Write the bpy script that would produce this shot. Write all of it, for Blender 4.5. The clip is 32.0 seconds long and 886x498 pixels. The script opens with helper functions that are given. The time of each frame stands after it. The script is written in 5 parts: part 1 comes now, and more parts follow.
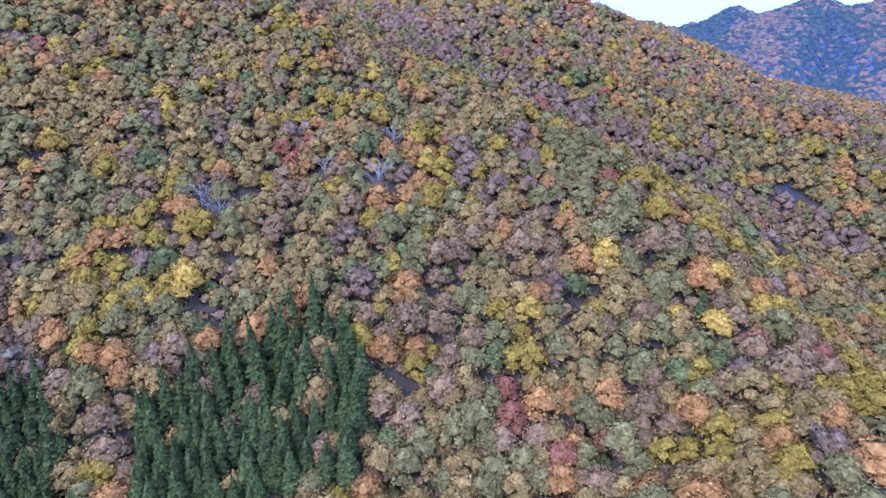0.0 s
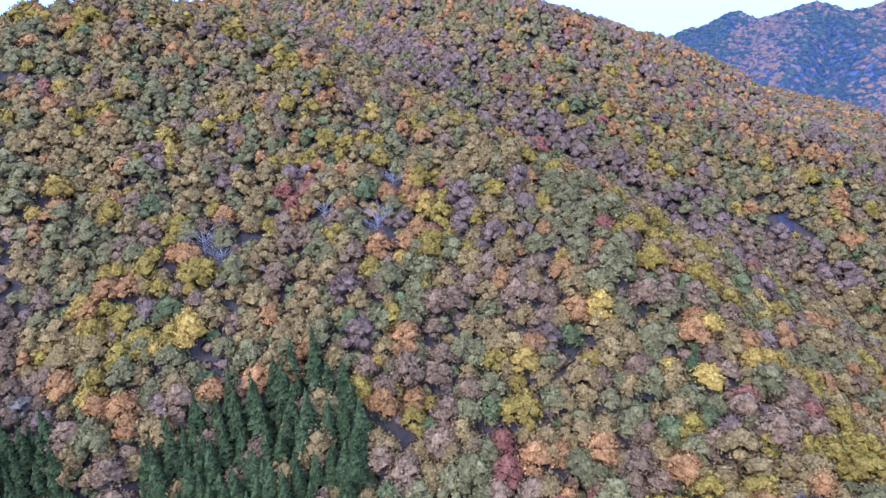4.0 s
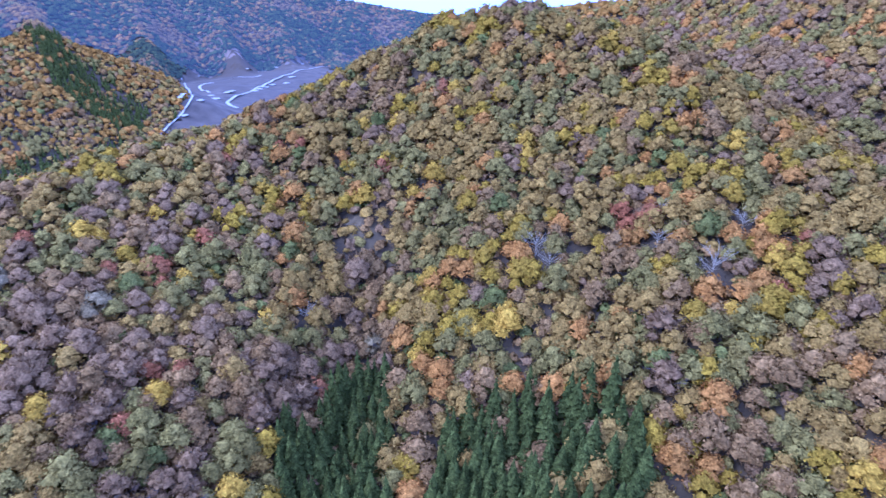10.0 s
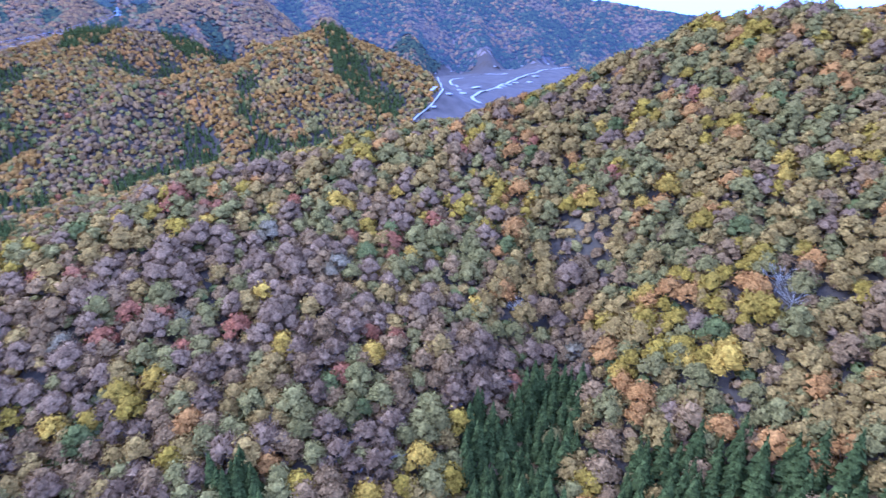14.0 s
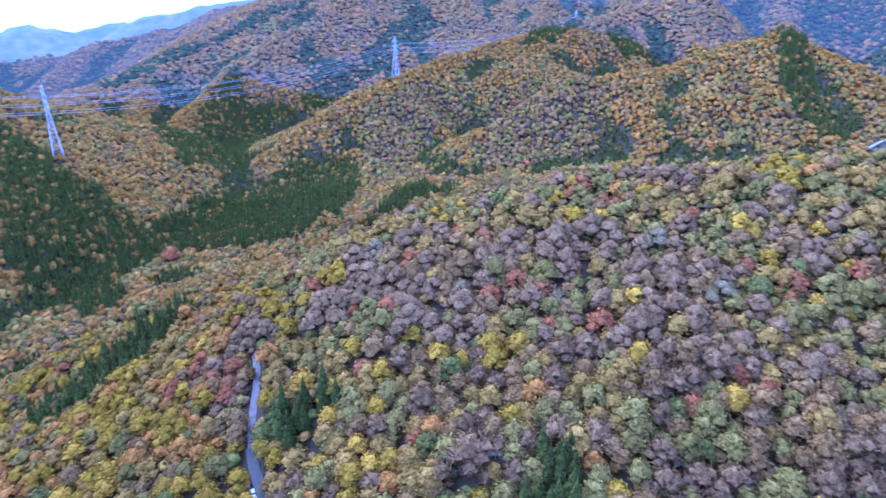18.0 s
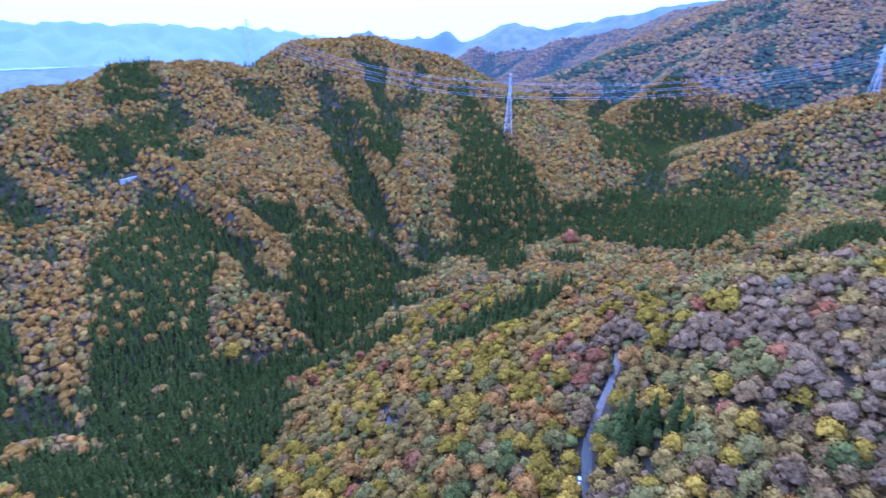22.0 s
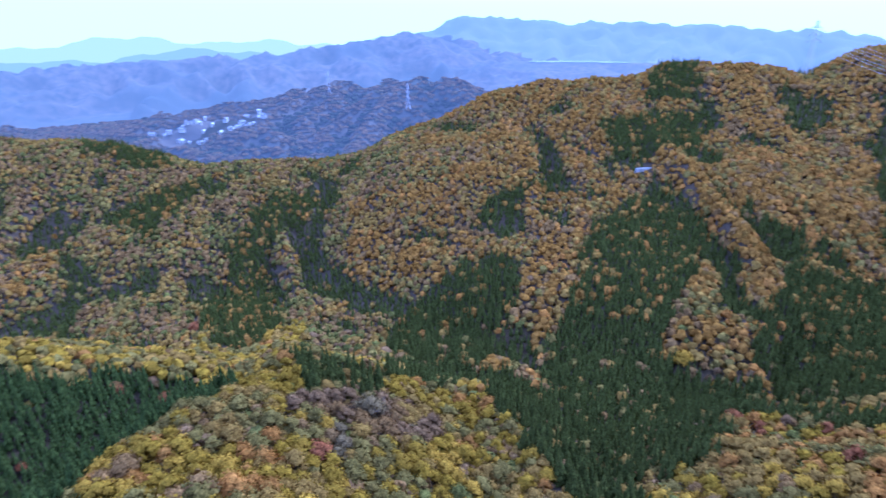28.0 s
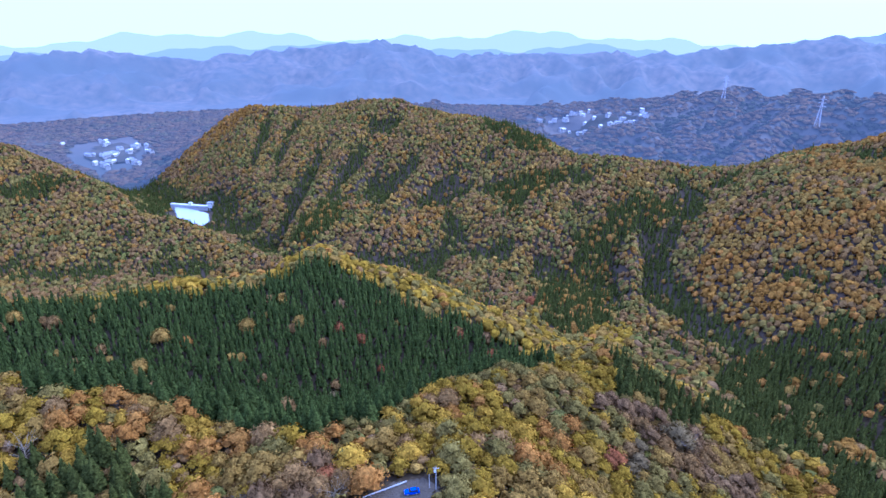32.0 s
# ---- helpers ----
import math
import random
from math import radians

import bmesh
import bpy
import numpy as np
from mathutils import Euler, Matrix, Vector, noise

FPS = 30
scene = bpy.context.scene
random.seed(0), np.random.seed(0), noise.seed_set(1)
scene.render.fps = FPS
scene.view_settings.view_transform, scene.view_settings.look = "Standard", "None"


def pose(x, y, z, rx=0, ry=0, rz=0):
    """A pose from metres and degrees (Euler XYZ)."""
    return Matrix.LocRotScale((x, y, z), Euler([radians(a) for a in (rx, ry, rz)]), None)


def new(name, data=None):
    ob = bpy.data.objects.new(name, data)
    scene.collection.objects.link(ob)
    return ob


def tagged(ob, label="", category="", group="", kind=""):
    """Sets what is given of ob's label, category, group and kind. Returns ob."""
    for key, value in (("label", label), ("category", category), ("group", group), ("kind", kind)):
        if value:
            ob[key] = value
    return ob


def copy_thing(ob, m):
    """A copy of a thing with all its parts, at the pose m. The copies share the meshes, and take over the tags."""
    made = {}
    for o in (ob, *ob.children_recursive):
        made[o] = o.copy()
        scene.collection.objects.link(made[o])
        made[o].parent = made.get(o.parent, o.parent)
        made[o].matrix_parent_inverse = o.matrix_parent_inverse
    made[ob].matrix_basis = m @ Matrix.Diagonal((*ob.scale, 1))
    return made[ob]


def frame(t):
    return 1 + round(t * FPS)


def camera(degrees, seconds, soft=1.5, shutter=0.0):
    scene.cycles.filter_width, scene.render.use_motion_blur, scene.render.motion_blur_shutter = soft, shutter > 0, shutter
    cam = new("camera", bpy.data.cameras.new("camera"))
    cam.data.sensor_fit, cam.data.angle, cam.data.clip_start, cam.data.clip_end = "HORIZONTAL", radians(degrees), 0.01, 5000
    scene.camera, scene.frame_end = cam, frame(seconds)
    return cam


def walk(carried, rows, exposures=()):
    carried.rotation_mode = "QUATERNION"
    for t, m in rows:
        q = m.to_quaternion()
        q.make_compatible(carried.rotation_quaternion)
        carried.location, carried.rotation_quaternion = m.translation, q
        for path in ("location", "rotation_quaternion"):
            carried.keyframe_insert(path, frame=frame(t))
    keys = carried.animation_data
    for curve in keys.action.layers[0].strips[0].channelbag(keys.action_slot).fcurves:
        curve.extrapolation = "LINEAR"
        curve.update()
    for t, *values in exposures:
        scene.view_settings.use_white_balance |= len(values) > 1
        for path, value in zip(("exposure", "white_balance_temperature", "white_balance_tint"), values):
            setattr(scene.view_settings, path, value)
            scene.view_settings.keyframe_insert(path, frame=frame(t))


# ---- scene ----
# The camera: a drone that climbs a little, then turns on the spot.
ZC = 400.0
cam = camera(74.75, 32.0, soft=1.5, shutter=0.5)
# seconds, heading (counter-clockwise from +y), pitch, roll, east, north, height over its last station
PATH = [
    (0.0, 0.24, -22.50, -0.20, 1.6, -3.5, -25.7),
    (0.5, 0.31, -22.49, -0.28, 1.8, -3.1, -24.3),
    (1.0, 0.29, -22.54, -0.27, 1.7, -2.8, -22.5),
    (1.5, 0.23, -22.58, -0.20, 1.5, -2.2, -20.3),
    (2.0, 0.18, -22.70, -0.10, 1.3, -1.5, -18.1),
    (2.5, 0.11, -22.74, -0.01, 1.1, -1.1, -15.8),
    (3.0, 0.14, -22.65, -0.11, 1.3, -0.8, -13.6),
    (3.5, 0.32, -22.53, -0.38, 2.2, -0.7, -11.3),
    (5.5, 0.80, -22.79, -0.72, 4.6, -0.4, -0.9),
    (6.0, 3.83, -22.93, -0.65, 4.1, -0.1, 0.1),
    (6.5, 8.49, -22.95, -0.38, 2.3, 0.1, 0.5),
    (7.0, 13.33, -22.79, -0.02, 0.0, 0.0, 0.0),
    (7.5, 17.28, -22.75, 0.04, 0.0, 0.0, 0.0),
    (8.0, 20.86, -22.71, 0.06, 0.0, 0.0, 0.0),
    (8.5, 24.23, -22.69, 0.15, 0.0, 0.0, 0.0),
    (9.0, 27.54, -22.71, 0.09, 0.0, 0.0, 0.0),
    (9.5, 30.49, -22.77, 0.04, 0.0, 0.0, 0.0),
    (10.0, 33.57, -22.79, -0.03, 0.0, 0.0, 0.0),
    (10.5, 36.61, -22.81, -0.01, 0.0, 0.0, 0.0),
    (11.0, 39.64, -22.80, 0.03, 0.0, 0.0, 0.0),
    (11.5, 42.38, -22.78, -0.01, 0.0, 0.0, 0.0),
    (12.0, 44.88, -22.78, -0.00, 0.0, 0.0, 0.0),
    (12.5, 47.60, -22.73, -0.04, 0.0, 0.0, 0.0),
    (13.0, 49.98, -22.73, 0.02, 0.0, 0.0, 0.0),
    (13.5, 52.69, -22.76, 0.14, 0.0, 0.0, 0.0),
    (15.5, 70.96, -22.66, 0.09, 0.0, 0.0, 0.0),
    (16.0, 75.98, -22.66, 0.17, 0.0, 0.0, 0.0),
    (16.5, 80.81, -22.63, 0.17, 0.0, 0.0, 0.0),
    (17.0, 85.85, -22.62, 0.08, 0.0, 0.0, 0.0),
    (17.5, 90.91, -22.62, 0.03, 0.0, 0.0, 0.0),
    (18.0, 95.83, -22.61, 0.13, 0.0, 0.0, 0.0),
    (18.5, 100.31, -22.65, 0.20, 0.0, 0.0, 0.0),
    (19.0, 104.85, -22.57, 0.20, 0.0, 0.0, 0.0),
    (19.5, 109.58, -22.54, 0.17, 0.0, 0.0, 0.0),
    (20.0, 114.65, -22.59, 0.20, 0.0, 0.0, 0.0),
    (20.5, 120.02, -22.62, 0.10, 0.0, 0.0, 0.0),
    (21.0, 125.33, -22.63, 0.16, 0.0, 0.0, 0.0),
    (21.5, 130.80, -22.65, 0.18, 0.0, 0.0, 0.0),
    (22.0, 136.13, -22.66, 0.23, 0.0, 0.0, 0.0),
    (22.5, 141.57, -22.68, 0.28, 0.0, 0.0, 0.0),
    (23.0, 147.51, -22.68, 0.10, 0.0, 0.0, 0.0),
    (23.5, 153.33, -22.71, 0.10, 0.0, 0.0, 0.0),
    (24.0, 158.35, -22.73, 0.24, 0.0, 0.0, 0.0),
    (24.5, 160.11, -22.75, 0.26, 0.0, 0.0, 0.0),
    (26.5, 167.17, -22.64, -0.38, 0.0, 0.0, 0.0),
    (27.0, 172.89, -22.56, -0.39, 0.0, 0.0, 0.0),
    (27.5, 178.93, -22.54, -0.39, 0.0, 0.0, 0.0),
    (28.0, 184.94, -22.52, -0.33, 0.0, 0.0, 0.0),
    (28.5, 191.24, -22.51, -0.19, 0.0, 0.0, 0.0),
    (29.0, 197.38, -22.54, -0.09, 0.0, 0.0, 0.0),
    (29.5, 203.34, -22.53, 0.02, 0.0, 0.0, 0.0),
    (30.0, 208.78, -22.56, 0.11, 0.0, 0.0, 0.0),
    (30.5, 214.33, -22.62, 0.27, 0.0, 0.0, 0.0),
    (31.0, 218.63, -22.66, 0.33, 0.0, 0.0, 0.0),
    (31.5, 220.18, -22.70, 0.36, 0.0, 0.0, 0.0),
    (32.0, 220.83, -22.71, 0.31, 0.0, 0.0, 0.0),
]
walk(cam, [(t, pose(x, y, ZC + z, 90 + p, 0, w) @ pose(0, 0, 0, 0, 0, r)) for t, w, p, r, x, y, z in PATH],
     exposures=[(0, 0.16, 3960, 35), (9, 0.16, 3930, 34), (18, 0.45, 3830, 28), (24.5, 0.16, 3900, 25), (32, -0.13, 4340, 25)])

# ---- world and sun: a bright evening overcast ----
world = bpy.data.worlds.new("sky")
scene.world = world
world.use_nodes = True
wn, wl = world.node_tree.nodes, world.node_tree.links
sky = wn.new("ShaderNodeTexSky")
sky.sky_type = "NISHITA"
sky.sun_disc = False
sky.sun_elevation, sky.sun_rotation = radians(46), radians(215)
sky.air_density, sky.dust_density, sky.ozone_density = 1.0, 4.0, 1.0
# a thin bright cloud deck whitens the clear sky evenly
deck = wn.new("ShaderNodeMix")
deck.data_type = "RGBA"
deck.inputs["Factor"].default_value = 0.75
deck.inputs[7].default_value = (7.6, 8.7, 13.4, 1)
wl.new(sky.outputs[0], deck.inputs[6])
wl.new(deck.outputs[2], wn["Background"].inputs[0])
wn["Background"].inputs[1].default_value = 0.222
lamp = bpy.data.lights.new("sun", "SUN")
lamp.energy, lamp.angle, lamp.color = 2.6, radians(30), (0.98, 0.94, 0.82)
sun = new("sun", lamp)
sun.rotation_euler = (radians(44), 0, radians(-35))

# ---- materials ----
def nodes_of(name, rough=0.8):
    m = bpy.data.materials.new(name)
    m.use_nodes = True
    n, l = m.node_tree.nodes, m.node_tree.links
    b = n["Principled BSDF"]
    b.inputs["Roughness"].default_value = rough
    b.inputs["Specular IOR Level"].default_value = 0.25
    return m, n, l, b


def mix_rgb(n, l, fac, a, b, blend="MIX"):
    x = n.new("ShaderNodeMix")
    x.data_type, x.blend_type = "RGBA", blend
    for socket, value in ((x.inputs["Factor"], fac), (x.inputs[6], a), (x.inputs[7], b)):
        if hasattr(value, "is_output"):
            l.new(value, socket)
        else:
            socket.default_value = (*value, 1) if isinstance(value, tuple) else value
    return x.outputs[2]


def noise_of(n, l, scale, detail=3.0, space="Object"):
    c = n.new("ShaderNodeTexCoord")
    t = n.new("ShaderNodeTexNoise")
    t.inputs["Scale"].default_value, t.inputs["Detail"].default_value = scale, detail
    l.new(c.outputs[space], t.inputs["Vector"])
    return t.outputs["Fac"]


def ramp(n, l, fac, low, high):
    r = n.new("ShaderNodeMapRange")
    r.inputs["From Min"].default_value, r.inputs["From Max"].default_value = low, high
    l.new(fac, r.inputs["Value"])
    return r.outputs["Result"]


def foliage(name, dark, light, other, rough=0.75, haze_glow=None):
    """Leaves: every tuft has its own tone between two colours, and whole stands drift towards a third."""
    m, n, l, b = nodes_of(name, rough)
    b.inputs["Specular IOR Level"].default_value = 0.0
    g = n.new("ShaderNodeNewGeometry")
    base = mix_rgb(n, l, g.outputs["Random Per Island"], tuple(c * 0.78 for c in dark), tuple(c * 1.14 for c in light))
    stand_tone = ramp(n, l, noise_of(n, l, 0.11, 2), 0.42, 0.68)
    col = mix_rgb(n, l, stand_tone, base, other)
    grain = noise_of(n, l, 1.5, 7)
    speck = n.new("ShaderNodeMapRange")
    speck.inputs["To Min"].default_value, speck.inputs["To Max"].default_value = 0.52, 1.42
    l.new(grain, speck.inputs["Value"])
    speck.inputs["From Min"].default_value, speck.inputs["From Max"].default_value = 0.34, 0.66
    fine = n.new("ShaderNodeHueSaturation")
    l.new(speck.outputs["Result"], fine.inputs["Value"])
    l.new(col, fine.inputs["Color"])
    col = fine.outputs["Color"]
    o = n.new("ShaderNodeObjectInfo")
    tone = n.new("ShaderNodeMapRange")
    tone.inputs["To Min"].default_value, tone.inputs["To Max"].default_value = 0.78, 1.2
    l.new(o.outputs["Random"], tone.inputs["Value"])
    h = n.new("ShaderNodeHueSaturation")
    l.new(tone.outputs["Result"], h.inputs["Value"])
    l.new(col, h.inputs["Color"])
    l.new(h.outputs["Color"], b.inputs["Base Color"])
    relief = n.new("ShaderNodeBump")
    relief.inputs["Strength"].default_value, relief.inputs["Distance"].default_value = 0.7, 0.5
    l.new(grain, relief.inputs["Height"])
    l.new(relief.outputs[0], b.inputs["Normal"])
    # blue emission paints the haze of distance onto the leaves
    if haze_glow:
        b.inputs["Emission Color"].default_value = (*haze_glow, 1)
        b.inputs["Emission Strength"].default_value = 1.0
    return m


SPECIES = {
    # name: darker tone, lighter tone, tone of the stand
    "ochre": ((0.215, 0.124, 0.024), (0.345, 0.210, 0.040), (0.272, 0.166, 0.034)),
    "olive": ((0.140, 0.108, 0.024), (0.245, 0.184, 0.040), (0.208, 0.150, 0.034)),
    "gold": ((0.225, 0.136, 0.013), (0.360, 0.226, 0.018), (0.292, 0.178, 0.018)),
    "yellow": ((0.34, 0.195, 0.018), (0.47, 0.280, 0.027), (0.38, 0.225, 0.024)),
    "orange": ((0.300, 0.128, 0.024), (0.415, 0.192, 0.035), (0.345, 0.170, 0.034)),
    "red": ((0.230, 0.080, 0.027), (0.320, 0.116, 0.040), (0.268, 0.112, 0.040)),
    "brown": ((0.180, 0.100, 0.031), (0.275, 0.156, 0.046), (0.230, 0.137, 0.045)),
    "purple": ((0.172, 0.098, 0.040), (0.245, 0.146, 0.059), (0.208, 0.124, 0.050)),
    "grey": ((0.150, 0.108, 0.044), (0.215, 0.158, 0.068), (0.175, 0.124, 0.052)),
    "green": ((0.088, 0.087, 0.018), (0.170, 0.157, 0.032), (0.140, 0.127, 0.029)),
    "larch": ((0.225, 0.108, 0.017), (0.335, 0.170, 0.028), (0.265, 0.138, 0.027)),
    "cedar": ((0.042, 0.048, 0.010), (0.092, 0.098, 0.020), (0.068, 0.073, 0.015)),
    "cypress": ((0.036, 0.051, 0.011), (0.078, 0.098, 0.021), (0.058, 0.074, 0.017)),
}
NAMES = list(SPECIES)
LEAF = [foliage(k + "_leaves", *v) for k, v in SPECIES.items()]
# far mountains as hazy blue backdrop: haze painted into leaves as muted, emissive tones
LEAF_HAZE = [foliage(k + "_haze", *[tuple(c * 0.30 + q for c, q in zip(tone, (0.035, 0.032, 0.030))) for tone in v], haze_glow=(0.070, 0.098, 0.165)) for k, v in SPECIES.items()]
LEAF_HALF_HAZE = [foliage(k + "_half_haze", *[tuple(c * 0.60 for c in tone) for tone in v], haze_glow=(0.056, 0.074, 0.120)) for k, v in SPECIES.items()]
LEAF_THIN_HAZE = [foliage(k + "_distance", *[tuple(c * 0.80 for c in tone) for tone in v], haze_glow=(0.026, 0.036, 0.062)) for k, v in SPECIES.items()]


def bark(name, rgb):
    m, n, l, b = nodes_of(name, 0.9)
    f = noise_of(n, l, 3.0, 4)
    l.new(mix_rgb(n, l, f, tuple(c * 0.6 for c in rgb), tuple(min(1, c * 1.3) for c in rgb)), b.inputs["Base Color"])
    return m


BARK = bark("bark", (0.10, 0.08, 0.065))
PALE_BARK = bark("pale_bark", (0.33, 0.27, 0.17))


def soil(name, a, b_, c, scale, haze_glow=None):
    m, n, l, b = nodes_of(name, 0.95)
    f1, f2 = noise_of(n, l, scale, 5), noise_of(n, l, scale * 0.09, 3)
    col = mix_rgb(n, l, ramp(n, l, f1, 0.3, 0.7), a, b_)
    l.new(mix_rgb(n, l, ramp(n, l, f2, 0.4, 0.65), col, c), b.inputs["Base Color"])
    bump = n.new("ShaderNodeBump")
    bump.inputs["Strength"].default_value, bump.inputs["Distance"].default_value = 0.6, 1.0
    l.new(f1, bump.inputs["Height"])
    l.new(bump.outputs[0], b.inputs["Normal"])
    # emission here is haze painted onto far ground
    if haze_glow:
        b.inputs["Emission Color"].default_value = (*haze_glow, 1)
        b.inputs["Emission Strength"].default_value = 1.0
    return m


FLOOR = soil("forest_floor", (0.050, 0.034, 0.016), (0.100, 0.068, 0.032), (0.068, 0.048, 0.024), 0.35)
FLOOR_MID = soil("leaf_litter", (0.066, 0.046, 0.026), (0.115, 0.080, 0.046), (0.082, 0.060, 0.036), 0.10)
# far floors carry painted haze: blue emission, stronger with distance
FLOOR_FAR_HAZE = soil("distance_floor", (0.17, 0.11, 0.06), (0.26, 0.165, 0.09), (0.14, 0.105, 0.068), 0.03, haze_glow=(0.030, 0.044, 0.080))
FLOOR_VALLEY_HAZE = soil("hazy_valley_floor", (0.085, 0.072, 0.058), (0.13, 0.105, 0.08), (0.07, 0.07, 0.055), 0.01, haze_glow=(0.070, 0.098, 0.165))
FLOOR_RANGE_HAZE = soil("distance_ranges", (0.02, 0.03, 0.035), (0.13, 0.10, 0.08), (0.04, 0.05, 0.05), 0.03, haze_glow=(0.180, 0.222, 0.305))
FLOOR_HORIZON_HAZE = soil("horizon_ranges", (0.05, 0.055, 0.06), (0.10, 0.09, 0.085), (0.05, 0.055, 0.06), 0.008, haze_glow=(0.30, 0.38, 0.53))


def plain(name, rgb, rough=0.6, metal=0.0, wear=0.25, scale=2.0):
    """A painted, mineral or metal surface with a little uneven wear."""
    m, n, l, b = nodes_of(name, rough)
    b.inputs["Metallic"].default_value = metal
    f = ramp(n, l, noise_of(n, l, scale, 5), 0.3, 0.75)
    l.new(mix_rgb(n, l, f, tuple(c * (1 - wear) for c in rgb), tuple(min(1.0, c * (1 + wear * 0.6)) for c in rgb)), b.inputs["Base Color"])
    return m


ASPHALT = plain("asphalt", (0.085, 0.076, 0.056), 0.85, scale=0.6)
DIRT = soil("dirt_track", (0.14, 0.115, 0.09), (0.22, 0.18, 0.14), (0.17, 0.135, 0.11), 0.5)
CAR_PARK_GRAVEL = soil("car_park_gravel", (0.080, 0.064, 0.044), (0.145, 0.118, 0.080), (0.092, 0.074, 0.050), 1.5)
DRY_GRASS = soil("dry_grass", (0.070, 0.048, 0.020), (0.150, 0.106, 0.046), (0.082, 0.058, 0.026), 0.5)
QUARRY_EARTH = soil("quarry_earth", (0.070, 0.052, 0.034), (0.150, 0.114, 0.076), (0.092, 0.068, 0.044), 0.05)
QUARRY_TRACK = plain("quarry_track", (0.44, 0.40, 0.33), 0.9, scale=0.05)
STEEL = plain("galvanised_steel", (0.62, 0.64, 0.66), 0.45, 0.15, 0.12)
WIRE = plain("aluminium_wire", (0.40, 0.42, 0.45), 0.4, 0.3, 0.1)
CONCRETE = plain("concrete", (0.52, 0.51, 0.49), 0.85, scale=0.3)
WHITE_PAINT = plain("white_paint", (0.78, 0.78, 0.76), 0.5, wear=0.1)
BLUE_PAINT = plain("blue_car_paint", (0.015, 0.075, 0.55), 0.25, 0.1, 0.05)
RUBBER = plain("tyre_rubber", (0.02, 0.02, 0.02), 0.8)
DARK_GLASS = plain("dark_car_glass", (0.02, 0.025, 0.03), 0.08, wear=0.05)
LAMP_LENS = plain("lamp_lens", (0.75, 0.75, 0.7), 0.15, wear=0.05)
CERAMIC = plain("insulator_ceramic", (0.35, 0.36, 0.37), 0.3)
HOUSE_WALL = plain("house_wall", (0.55, 0.54, 0.51), 0.8)
HOUSE_ROOF = plain("house_roof", (0.34, 0.35, 0.38), 0.5)
# the fields emit a faint blue as painted valley haze
HAZY_FIELD = soil("terraced_field", (0.055, 0.048, 0.036), (0.105, 0.092, 0.068), (0.050, 0.048, 0.036), 0.02, haze_glow=(0.040, 0.056, 0.092))
WATER, wnodes, wlinks, wb = nodes_of("lake_water", 0.06)
wb.inputs["Base Color"].default_value = (0.50, 0.55, 0.57, 1)
wb.inputs["Specular IOR Level"].default_value = 0.9
ripple = wnodes.new("ShaderNodeBump")
ripple.inputs["Strength"].default_value = 0.05
wlinks.new(noise_of(wnodes, wlinks, 0.6, 3), ripple.inputs["Height"])
wlinks.new(ripple.outputs[0], wb.inputs["Normal"])
